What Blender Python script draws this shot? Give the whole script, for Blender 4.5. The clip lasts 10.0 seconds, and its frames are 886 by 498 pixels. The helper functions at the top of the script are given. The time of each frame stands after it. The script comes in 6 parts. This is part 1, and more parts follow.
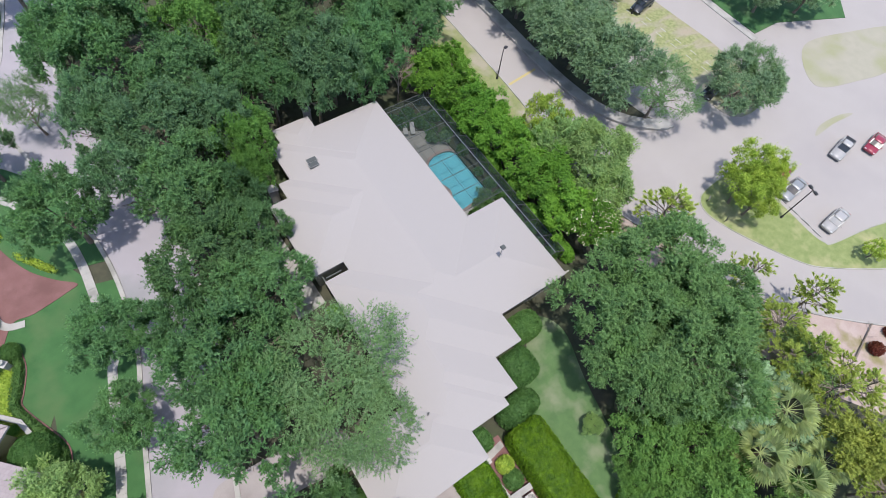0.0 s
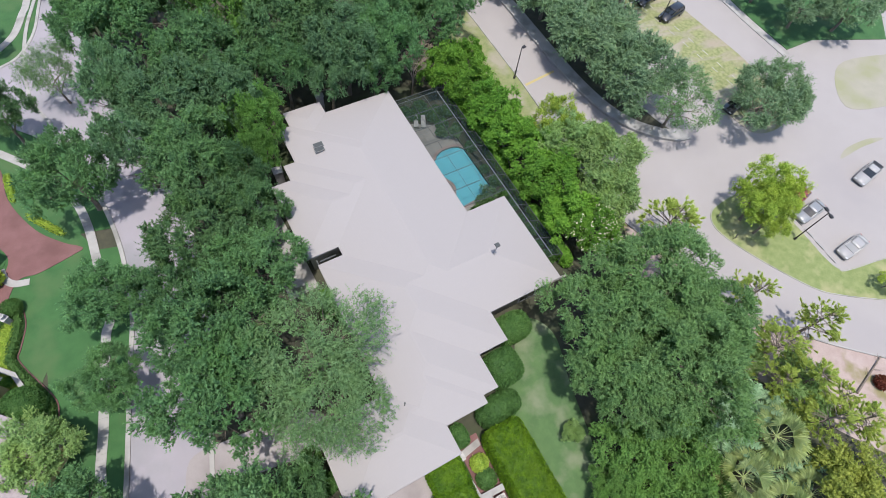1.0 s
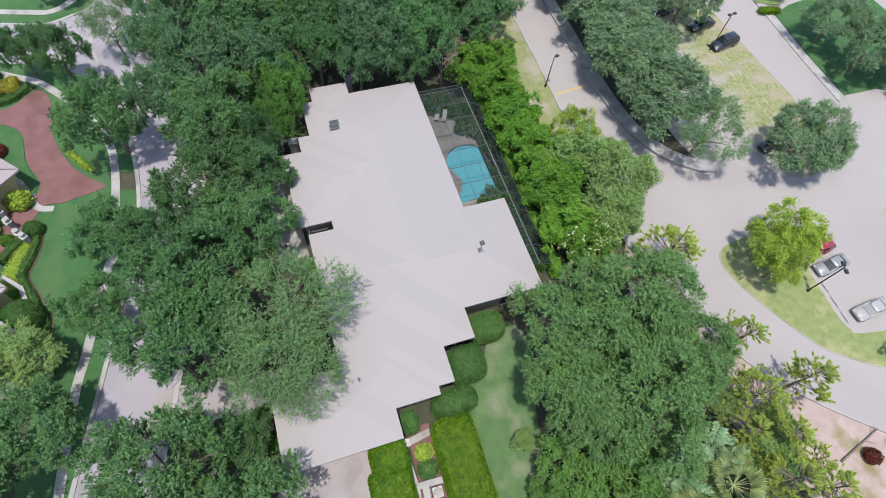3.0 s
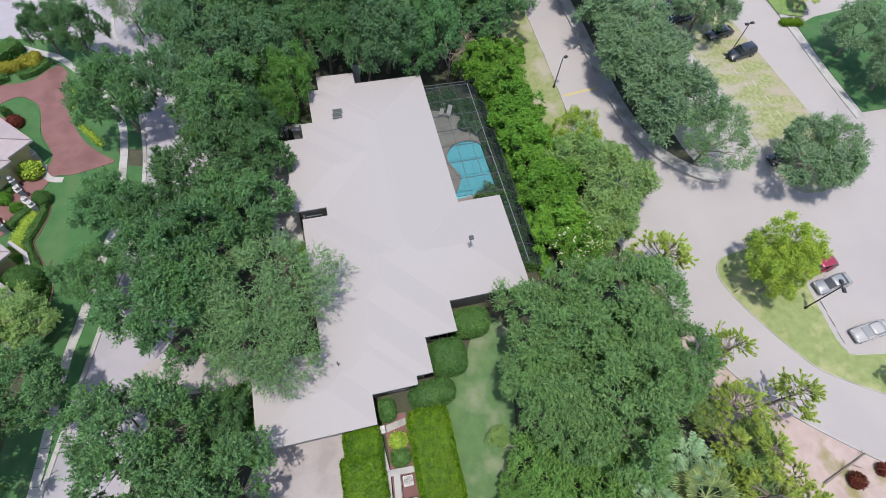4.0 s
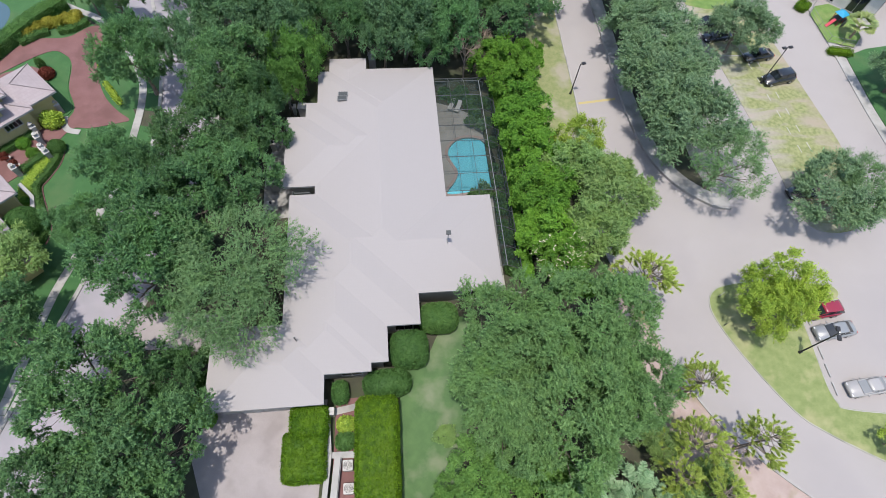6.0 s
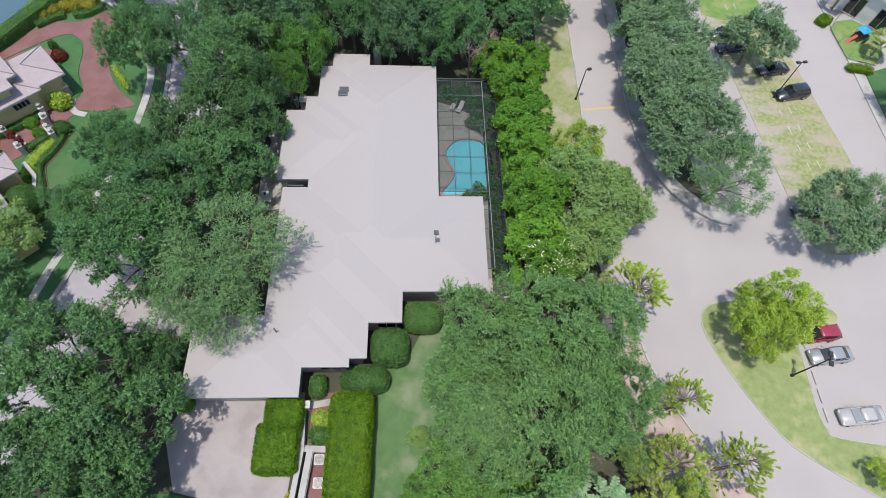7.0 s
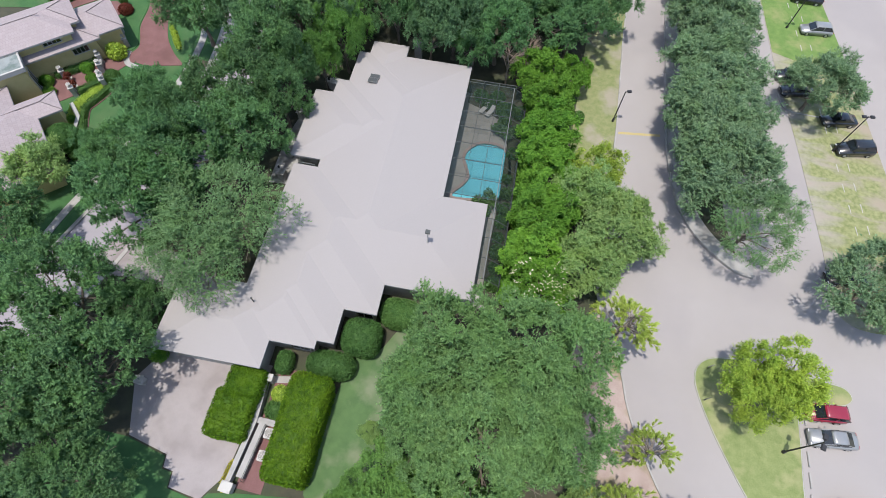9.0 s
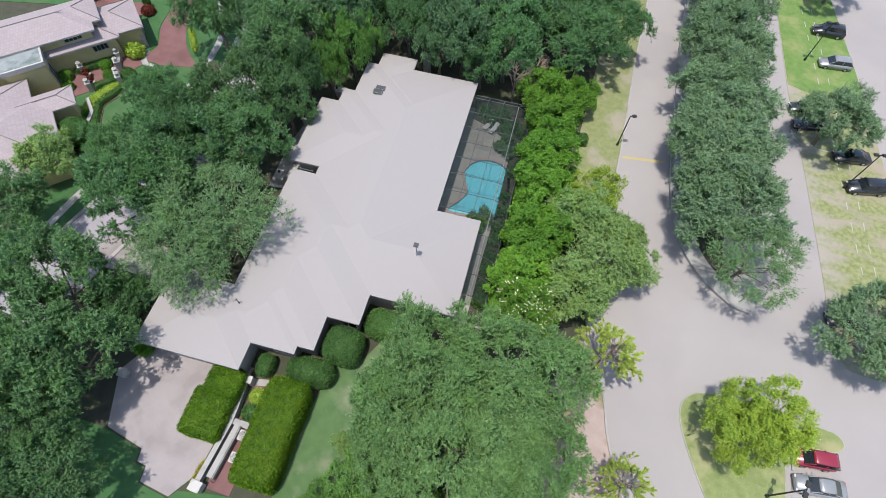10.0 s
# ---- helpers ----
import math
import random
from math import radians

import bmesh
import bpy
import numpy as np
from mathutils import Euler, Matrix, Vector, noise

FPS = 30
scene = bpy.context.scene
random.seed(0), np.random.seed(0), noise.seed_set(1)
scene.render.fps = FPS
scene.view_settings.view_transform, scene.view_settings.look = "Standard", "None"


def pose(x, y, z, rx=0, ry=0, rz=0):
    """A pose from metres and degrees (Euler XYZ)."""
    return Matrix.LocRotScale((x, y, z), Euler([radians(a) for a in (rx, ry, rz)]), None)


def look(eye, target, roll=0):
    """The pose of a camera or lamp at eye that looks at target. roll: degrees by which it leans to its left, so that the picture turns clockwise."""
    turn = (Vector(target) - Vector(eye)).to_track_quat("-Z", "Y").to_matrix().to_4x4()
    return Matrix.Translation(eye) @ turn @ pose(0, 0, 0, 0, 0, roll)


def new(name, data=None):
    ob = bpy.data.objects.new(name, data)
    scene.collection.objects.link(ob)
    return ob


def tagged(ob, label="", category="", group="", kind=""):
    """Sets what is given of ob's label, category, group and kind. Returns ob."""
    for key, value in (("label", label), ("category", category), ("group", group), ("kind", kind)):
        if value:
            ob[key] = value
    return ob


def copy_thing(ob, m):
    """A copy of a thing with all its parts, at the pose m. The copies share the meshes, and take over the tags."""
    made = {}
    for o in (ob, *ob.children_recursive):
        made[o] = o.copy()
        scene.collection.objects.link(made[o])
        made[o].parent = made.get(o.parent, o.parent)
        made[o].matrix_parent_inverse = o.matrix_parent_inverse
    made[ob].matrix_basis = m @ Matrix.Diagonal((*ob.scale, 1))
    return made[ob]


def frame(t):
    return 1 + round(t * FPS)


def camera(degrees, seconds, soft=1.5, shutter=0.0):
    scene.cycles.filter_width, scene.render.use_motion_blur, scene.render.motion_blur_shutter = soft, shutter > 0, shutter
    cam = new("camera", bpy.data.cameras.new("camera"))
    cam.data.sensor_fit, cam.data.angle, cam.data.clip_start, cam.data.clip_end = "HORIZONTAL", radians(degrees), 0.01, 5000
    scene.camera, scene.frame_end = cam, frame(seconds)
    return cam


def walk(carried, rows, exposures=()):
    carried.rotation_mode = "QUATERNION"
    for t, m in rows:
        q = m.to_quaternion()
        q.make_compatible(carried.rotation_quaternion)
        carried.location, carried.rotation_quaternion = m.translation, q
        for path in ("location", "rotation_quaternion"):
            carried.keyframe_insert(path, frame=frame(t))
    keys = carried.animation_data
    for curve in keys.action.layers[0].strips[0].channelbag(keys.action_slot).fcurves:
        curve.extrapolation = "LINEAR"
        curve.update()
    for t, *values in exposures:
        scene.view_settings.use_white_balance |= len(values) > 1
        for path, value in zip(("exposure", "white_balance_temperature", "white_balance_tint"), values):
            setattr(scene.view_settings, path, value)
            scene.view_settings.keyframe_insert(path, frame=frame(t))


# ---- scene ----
cam = camera(78.9, 10.0, 0.75)
PATH = [
    (0, (-1.302, -0.708, 50.131), (-0.678, 0.04, 48.384), 9.7),
    (0.5, (-0.032, -1.83, 49.896), (0.547, -1.052, 48.147), 9.5),
    (1, (1.147, -2.802, 49.857), (1.686, -2.0, 48.106), 9.1),
    (1.5, (2.669, -3.829, 49.973), (3.16, -3.004, 48.218), 8.7),
    (2, (3.745, -4.78, 49.956), (4.204, -3.929, 48.205), 8.6),
    (2.5, (5.285, -5.807, 50.008), (5.69, -4.929, 48.257), 8.1),
    (4, (9.552, -8.081, 50.18), (9.831, -7.168, 48.423), 7.1),
    (4.5, (11.277, -8.926, 50.056), (11.509, -8.001, 48.298), 6.5),
    (5, (12.6, -9.106, 49.992), (12.793, -8.177, 48.232), 6.3),
    (5.5, (14.359, -9.323, 49.788), (14.506, -8.387, 48.027), 5.8),
    (7, (18.899, -9.228, 49.409), (18.945, -8.285, 47.646), 5.0),
    (7.5, (20.638, -8.966, 49.193), (20.621, -8.018, 47.432), 4.4),
    (8, (22.131, -8.789, 48.973), (22.063, -7.84, 47.214), 4.0),
    (8.5, (23.743, -8.496, 48.77), (23.618, -7.563, 47.006), 3.6),
    (9, (25.177, -8.024, 48.774), (25.006, -7.102, 47.007), 3.2),
    (9.5, (26.675, -7.517, 48.768), (26.463, -6.602, 47.002), 3.0),
    (10, (27.974, -6.968, 48.821), (27.718, -6.029, 47.073), 2.7),
]
walk(cam, [(t, look(eye, target, roll)) for t, eye, target, roll in PATH], [(0.0, 0.92, 6450, 10), (3.0, 0.91, 6500, 10), (10.0, 0.90, 6520, 9)])


# ---- light ----
world = bpy.data.worlds.new("sky")
scene.world = world
world.use_nodes = True
wn, wl = world.node_tree.nodes, world.node_tree.links
sky = wn.new("ShaderNodeTexSky")
sky.sky_type, sky.sun_disc = "NISHITA", False
sky.sun_elevation, sky.sun_rotation = radians(79.5), radians(206)
sky.air_density, sky.dust_density = 1.0, 1.5
wl.new(sky.outputs[0], wn["Background"].inputs[0])
wn["Background"].inputs[1].default_value = 0.15
sun = new("sun", bpy.data.lights.new("sun", "SUN"))
sun.data.energy, sun.data.angle, sun.data.color = 2.8, radians(0.6), (1.0, 0.95, 0.88)
sun.matrix_world = look((-5, -10, 60), (0, 0, 0))


# ---- materials ----
def nodes_of(name):
    m = bpy.data.materials.new(name)
    m.use_nodes = True
    return m, m.node_tree.nodes, m.node_tree.links, m.node_tree.nodes["Principled BSDF"]


def surface(name, a, b, scale=1.0, rough=0.8, bump=0.2, fine=30.0, metal=0.0, spec=0.4, stain=None, stain_scale=0.15, by_object=0.0):
    """A surface that wanders between two colours at two scales, with relief and, if given, stains."""
    m, n, l, bsdf = nodes_of(name)
    geo = n.new("ShaderNodeNewGeometry")
    big, small = n.new("ShaderNodeTexNoise"), n.new("ShaderNodeTexNoise")
    big.inputs["Scale"].default_value, big.inputs["Detail"].default_value = scale, 5
    small.inputs["Scale"].default_value, small.inputs["Detail"].default_value = fine, 3
    for t in (big, small):
        l.new(geo.outputs["Position"], t.inputs["Vector"])
    add = n.new("ShaderNodeMath")
    add.operation = "MULTIPLY_ADD"
    l.new(small.outputs[0], add.inputs[0])
    add.inputs[1].default_value = 0.6
    l.new(big.outputs[0], add.inputs[2])
    ramp = n.new("ShaderNodeMapRange")
    ramp.inputs["From Min"].default_value, ramp.inputs["From Max"].default_value = 0.5, 1.1
    l.new(add.outputs[0], ramp.inputs["Value"])
    mix = n.new("ShaderNodeMix")
    mix.data_type = "RGBA"
    mix.inputs[6].default_value, mix.inputs[7].default_value = (*a, 1), (*b, 1)
    l.new(ramp.outputs[0], mix.inputs[0])
    out = mix.outputs[2]
    if stain:
        st = n.new("ShaderNodeTexNoise")
        st.inputs["Scale"].default_value, st.inputs["Detail"].default_value = stain_scale, 6
        l.new(geo.outputs["Position"], st.inputs["Vector"])
        r2 = n.new("ShaderNodeMapRange")
        r2.inputs["From Min"].default_value, r2.inputs["From Max"].default_value = 0.5, 0.66
        l.new(st.outputs[0], r2.inputs["Value"])
        m2 = n.new("ShaderNodeMix")
        m2.data_type = "RGBA"
        m2.inputs[7].default_value = (*stain, 1)
        l.new(r2.outputs[0], m2.inputs[0])
        l.new(out, m2.inputs[6])
        out = m2.outputs[2]
    if by_object:
        info, hsv = n.new("ShaderNodeObjectInfo"), n.new("ShaderNodeHueSaturation")
        r3 = n.new("ShaderNodeMapRange")
        r3.inputs["To Min"].default_value, r3.inputs["To Max"].default_value = 1 - by_object, 1 + by_object
        l.new(info.outputs["Random"], r3.inputs["Value"])
        l.new(r3.outputs[0], hsv.inputs["Value"])
        l.new(out, hsv.inputs["Color"])
        out = hsv.outputs[0]
    l.new(out, bsdf.inputs["Base Color"])
    bsdf.inputs["Roughness"].default_value, bsdf.inputs["Metallic"].default_value = rough, metal
    bsdf.inputs["Specular IOR Level"].default_value = spec
    if bump:
        bp = n.new("ShaderNodeBump")
        bp.inputs["Strength"].default_value, bp.inputs["Distance"].default_value = bump, 0.02
        l.new(small.outputs[0], bp.inputs["Height"])
        l.new(bp.outputs[0], bsdf.inputs["Normal"])
    return m


def leaf(name, a, b, c, vary=0.25, translucent=0.42, rough=0.65):
    """Foliage: each leaf between two greens, whole plants tinted towards a third."""
    m, n, l, bsdf = nodes_of(name)
    geo, info = n.new("ShaderNodeNewGeometry"), n.new("ShaderNodeObjectInfo")
    mix = n.new("ShaderNodeMix")
    mix.data_type = "RGBA"
    mix.inputs[6].default_value, mix.inputs[7].default_value = (*a, 1), (*b, 1)
    # clump noise paints sunlit puffs and dark gaps into the leaf greens
    clump, blend = n.new("ShaderNodeTexNoise"), n.new("ShaderNodeMapRange")
    clump.inputs["Scale"].default_value, clump.inputs["Detail"].default_value = 1.7, 2
    l.new(geo.outputs["Position"], clump.inputs["Vector"])
    blend.inputs["From Min"].default_value, blend.inputs["From Max"].default_value = 0.32, 0.68
    blend.inputs["To Max"].default_value = 0.5
    l.new(clump.outputs[0], blend.inputs["Value"])
    both = n.new("ShaderNodeMath")
    both.operation = "MULTIPLY_ADD"
    both.inputs[1].default_value = 0.5
    l.new(geo.outputs["Random Per Island"], both.inputs[0])
    l.new(blend.outputs[0], both.inputs[2])
    l.new(both.outputs[0], mix.inputs[0])
    tint = n.new("ShaderNodeMix")
    tint.data_type = "RGBA"
    tint.inputs[7].default_value = (*c, 1)
    noise_big = n.new("ShaderNodeTexNoise")
    noise_big.inputs["Scale"].default_value, noise_big.inputs["Detail"].default_value = 0.45, 3
    l.new(geo.outputs["Position"], noise_big.inputs["Vector"])
    mr = n.new("ShaderNodeMapRange")
    mr.inputs["From Min"].default_value, mr.inputs["From Max"].default_value = 0.45, 0.75
    mr.inputs["To Max"].default_value = 0.75
    l.new(noise_big.outputs[0], mr.inputs["Value"])
    l.new(mr.outputs[0], tint.inputs[0])
    l.new(mix.outputs[2], tint.inputs[6])
    hsv = n.new("ShaderNodeHueSaturation")
    r3 = n.new("ShaderNodeMapRange")
    r3.inputs["To Min"].default_value, r3.inputs["To Max"].default_value = 1 - vary, 1 + vary
    l.new(info.outputs["Random"], r3.inputs["Value"])
    l.new(r3.outputs[0], hsv.inputs["Value"])
    r4, wh = n.new("ShaderNodeMapRange"), n.new("ShaderNodeTexWhiteNoise")
    wh.noise_dimensions = "1D"
    l.new(info.outputs["Random"], wh.inputs["W"])
    r4.inputs["To Min"].default_value, r4.inputs["To Max"].default_value = 0.5 - 0.045 * vary, 0.5 + 0.02 * vary
    l.new(wh.outputs["Value"], r4.inputs["Value"])
    l.new(r4.outputs[0], hsv.inputs["Hue"])
    l.new(tint.outputs[2], hsv.inputs["Color"])
    l.new(hsv.outputs[0], bsdf.inputs["Base Color"])
    bsdf.inputs["Roughness"].default_value, bsdf.inputs["Specular IOR Level"].default_value = rough, 0.3
    tr, ms = n.new("ShaderNodeBsdfTranslucent"), n.new("ShaderNodeMixShader")
    l.new(hsv.outputs[0], tr.inputs["Color"])
    ms.inputs[0].default_value = translucent
    l.new(bsdf.outputs[0], ms.inputs[1])
    l.new(tr.outputs[0], ms.inputs[2])
    l.new(ms.outputs[0], n["Material Output"].inputs["Surface"])
    return m


def glassy(name, colour, rough=0.05, spec=0.6, alpha=1.0):
    m, n, l, bsdf = nodes_of(name)
    bsdf.inputs["Base Color"].default_value = (*colour, 1)
    bsdf.inputs["Roughness"].default_value, bsdf.inputs["Specular IOR Level"].default_value = rough, spec
    if alpha < 1:
        tr, ms = n.new("ShaderNodeBsdfTransparent"), n.new("ShaderNodeMixShader")
        ms.inputs[0].default_value = alpha
        l.new(tr.outputs[0], ms.inputs[1])
        l.new(bsdf.outputs[0], ms.inputs[2])
        l.new(ms.outputs[0], n["Material Output"].inputs["Surface"])
    return m


def tile_roof(name, a, b, course=0.34, turn=0.0, joint=0.9):
    """Flat concrete tiles: courses and joints in low relief, with mildew."""
    m, n, l, bsdf = nodes_of(name)
    tc, mp, br = n.new("ShaderNodeTexCoord"), n.new("ShaderNodeMapping"), n.new("ShaderNodeTexBrick")
    mp.inputs["Rotation"].default_value = (0, 0, turn)
    l.new(tc.outputs["UV"], mp.inputs["Vector"])
    l.new(mp.outputs[0], br.inputs["Vector"])
    br.inputs["Scale"].default_value = 1.0
    br.inputs["Brick Width"].default_value, br.inputs["Row Height"].default_value = 0.3, course
    br.inputs["Mortar Size"].default_value, br.inputs["Mortar Smooth"].default_value = 0.015, 0.4
    br.inputs["Color1"].default_value, br.inputs["Color2"].default_value = (*a, 1), (*b, 1)
    br.inputs["Mortar"].default_value = (*[v * joint for v in a], 1)
    nz = n.new("ShaderNodeTexNoise")
    nz.inputs["Scale"].default_value, nz.inputs["Detail"].default_value = 0.5, 6
    geo = n.new("ShaderNodeNewGeometry")
    l.new(geo.outputs["Position"], nz.inputs["Vector"])
    mr = n.new("ShaderNodeMapRange")
    mr.inputs["From Min"].default_value, mr.inputs["From Max"].default_value = 0.5, 0.85
    mr.inputs["To Max"].default_value = 0.35
    l.new(nz.outputs[0], mr.inputs["Value"])
    mx = n.new("ShaderNodeMix")
    mx.data_type = "RGBA"
    l.new(mr.outputs[0], mx.inputs[0])
    l.new(br.outputs[0], mx.inputs[6])
    mx.inputs[7].default_value = (*[v * (1.8 * joint - 0.8) for v in b], 1)
    l.new(mx.outputs[2], bsdf.inputs["Base Color"])
    bsdf.inputs["Roughness"].default_value = 0.85
    bp = n.new("ShaderNodeBump")
    bp.inputs["Strength"].default_value, bp.inputs["Distance"].default_value = 1.2 * (1 - joint), 0.02
    bp.invert = True
    l.new(br.outputs[1], bp.inputs["Height"])
    l.new(bp.outputs[0], bsdf.inputs["Normal"])
    return m


def worn_grass(name, a, b, bare, brown, edge, slope, y0):
    """Grass worn bare along its western edge, where wheels stop, and browner along the eastern one."""
    m, n, l, bsdf = nodes_of(name)
    geo, xyz = n.new("ShaderNodeNewGeometry"), n.new("ShaderNodeSeparateXYZ")
    l.new(geo.outputs["Position"], xyz.inputs[0])
    across = n.new("ShaderNodeMath")
    across.operation = "MULTIPLY_ADD"
    across.inputs[1].default_value = slope
    l.new(xyz.outputs["Y"], across.inputs[0])
    l.new(xyz.outputs["X"], across.inputs[2])
    grain, patch = n.new("ShaderNodeTexNoise"), n.new("ShaderNodeTexNoise")
    grain.inputs["Scale"].default_value, grain.inputs["Detail"].default_value = 2.2, 6
    patch.inputs["Scale"].default_value, patch.inputs["Detail"].default_value, patch.inputs["Distortion"].default_value = 0.42, 7, 0.6
    squash = n.new("ShaderNodeMapping")
    squash.inputs["Scale"].default_value = (0.6, 1.5, 1)
    l.new(geo.outputs["Position"], grain.inputs["Vector"])
    l.new(geo.outputs["Position"], squash.inputs["Vector"])
    l.new(squash.outputs[0], patch.inputs["Vector"])
    col = n.new("ShaderNodeMix")
    col.data_type = "RGBA"
    col.inputs[6].default_value, col.inputs[7].default_value = (*a, 1), (*b, 1)
    r0 = n.new("ShaderNodeMapRange")
    r0.inputs["From Min"].default_value, r0.inputs["From Max"].default_value = 0.35, 0.65
    l.new(grain.outputs[0], r0.inputs["Value"])
    l.new(r0.outputs[0], col.inputs[0])
    out = col.outputs[2]
    for colour, f0, f1, most in ((bare, edge + 3.6, edge + 0.4, 0.2), (brown, edge + 5.2, edge + 8.6, 0.17)):
        bias = n.new("ShaderNodeMapRange")
        bias.inputs["From Min"].default_value, bias.inputs["From Max"].default_value = f0 + slope * y0, f1 + slope * y0
        bias.inputs["To Max"].default_value = most
        l.new(across.outputs[0], bias.inputs["Value"])
        add = n.new("ShaderNodeMath")
        l.new(patch.outputs[0], add.inputs[0])
        l.new(bias.outputs[0], add.inputs[1])
        cut = n.new("ShaderNodeMapRange")
        cut.inputs["From Min"].default_value, cut.inputs["From Max"].default_value = 0.5, 0.82
        l.new(add.outputs[0], cut.inputs["Value"])
        mx = n.new("ShaderNodeMix")
        mx.data_type = "RGBA"
        mx.inputs[7].default_value = (*colour, 1)
        l.new(cut.outputs[0], mx.inputs[0])
        l.new(out, mx.inputs[6])
        out = mx.outputs[2]
    l.new(out, bsdf.inputs["Base Color"])
    bsdf.inputs["Roughness"].default_value = 0.95
    bp = n.new("ShaderNodeBump")
    bp.inputs["Strength"].default_value, bp.inputs["Distance"].default_value = 0.5, 0.03
    l.new(grain.outputs[0], bp.inputs["Height"])
    l.new(bp.outputs[0], bsdf.inputs["Normal"])
    return m


M_WORN = worn_grass("worn parking grass", (0.135, 0.155, 0.06), (0.215, 0.225, 0.105), (0.262, 0.24, 0.222), (0.24, 0.205, 0.155), 59.0, 0.135, 27.5)
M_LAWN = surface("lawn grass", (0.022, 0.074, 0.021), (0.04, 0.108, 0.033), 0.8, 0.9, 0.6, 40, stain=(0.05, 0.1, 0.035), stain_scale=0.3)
M_PATCHY = surface("thin shaded lawn", (0.042, 0.088, 0.03), (0.078, 0.138, 0.05), 0.8, 0.9, 0.6, 40, stain=(0.135, 0.16, 0.095), stain_scale=0.3)
M_SOIL = surface("mulch and leaf litter", (0.03, 0.034, 0.022), (0.062, 0.058, 0.038), 1.2, 0.95, 0.7, 18, stain=(0.035, 0.05, 0.02))
M_DRY = surface("dry grass", (0.12, 0.15, 0.055), (0.2, 0.205, 0.1), 1.6, 0.95, 0.5, 9, stain=(0.235, 0.215, 0.165), stain_scale=0.32)
M_GREEN = surface("sunny grass", (0.115, 0.15, 0.05), (0.19, 0.22, 0.09), 1.2, 0.95, 0.5, 9, stain=(0.24, 0.235, 0.12), stain_scale=0.3)
M_BLEACHED = surface("bleached grass and grit", (0.225, 0.215, 0.17), (0.26, 0.245, 0.2), 0.8, 0.95, 0.3, 12, stain=(0.21, 0.21, 0.13), stain_scale=0.2)
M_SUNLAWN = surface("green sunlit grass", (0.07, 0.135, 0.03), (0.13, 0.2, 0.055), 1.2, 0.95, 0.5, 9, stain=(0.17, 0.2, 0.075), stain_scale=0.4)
M_SAND = surface("bare sandy ground", (0.24, 0.18, 0.16), (0.33, 0.27, 0.25), 0.7, 0.95, 0.5, 20, stain=(0.17, 0.15, 0.07), stain_scale=0.4)
M_PAVE = surface("sun-bleached pavement", (0.246, 0.228, 0.223), (0.265, 0.246, 0.24), 0.25, 0.9, 0.12, 60, stain=(0.237, 0.219, 0.218), stain_scale=0.08)
M_STREET = surface("worn street asphalt", (0.228, 0.212, 0.236), (0.262, 0.244, 0.268), 0.3, 0.9, 0.15, 60, stain=(0.191, 0.191, 0.202), stain_scale=0.12)
M_CONC = surface("pale concrete", (0.239, 0.234, 0.224), (0.302, 0.291, 0.281), 0.8, 0.85, 0.15, 40, stain=(0.187, 0.182, 0.172), stain_scale=0.5)
M_DRIVE = surface("driveway pavers", (0.227, 0.203, 0.203), (0.266, 0.242, 0.242), 0.8, 0.9, 0.3, 12, stain=(0.203, 0.179, 0.179), stain_scale=0.4)
M_BRICK = surface("red brick pavers", (0.115, 0.052, 0.05), (0.16, 0.082, 0.08), 0.6, 0.85, 0.5, 10, stain=(0.105, 0.05, 0.047), stain_scale=0.35)
M_PAVER = surface("red brick paver", (0.15, 0.06, 0.051), (0.216, 0.096, 0.084), 0.9, 0.85, 0.3, 20, by_object=0.18)
M_DECK = surface("pool deck stone", (0.2, 0.195, 0.18), (0.27, 0.26, 0.24), 0.8, 0.8, 0.2, 25, by_object=0.1)
M_COPING = surface("pink coping stone", (0.25, 0.195, 0.18), (0.3, 0.24, 0.22), 2, 0.8, 0.2, 25)
# lighter mottling in the blue paints rippling light onto the pool floor
M_PLASTER = surface("blue pool plaster with light ripples", (0.11, 0.42, 0.52), (0.2, 0.56, 0.64), 3.5, 0.6, 0.05, 5)
M_WATER = glassy("pool water", (0.05, 0.45, 0.55), 0.03, 0.5, 0.25)
M_POND = glassy("pond water", (0.05, 0.09, 0.11), 0.05, 0.6)
M_ROOF = tile_roof("white concrete roof tiles", (0.246, 0.229, 0.226), (0.248, 0.231, 0.228), joint=0.985)
M_PINKROOF = tile_roof("pinkish clay roof tiles", (0.25, 0.21, 0.217), (0.275, 0.235, 0.242), 0.36, joint=0.86)
M_STUCCO = surface("cream stucco", (0.3, 0.282, 0.252), (0.336, 0.318, 0.282), 1.5, 0.9, 0.3, 50)
M_YELLOW = surface("yellow stucco", (0.43, 0.36, 0.16), (0.5, 0.42, 0.21), 1.2, 0.9, 0.3, 50)
M_WHITE = surface("white painted masonry", (0.332, 0.32, 0.304), (0.376, 0.365, 0.348), 1.5, 0.7, 0.1, 40, stain=(0.249, 0.238, 0.221), stain_scale=1.2)
M_FASCIA = surface("grey painted fascia", (0.24, 0.23, 0.23), (0.3, 0.29, 0.29), 2, 0.6, 0.05, 30)
M_BRONZE = surface("bronze aluminium", (0.045, 0.05, 0.05), (0.07, 0.075, 0.075), 3, 0.5, 0.0, 20, 0.2)
M_ALU = surface("weathered aluminium", (0.168, 0.174, 0.174), (0.216, 0.222, 0.222), 3, 0.5, 0.0, 20, 0.2)
M_SCREEN = glassy("insect screen", (0.018, 0.03, 0.03), 0.9, 0.1, 0.4)
M_GLASS = glassy("dark window glass", (0.012, 0.016, 0.02), 0.05, 0.7)
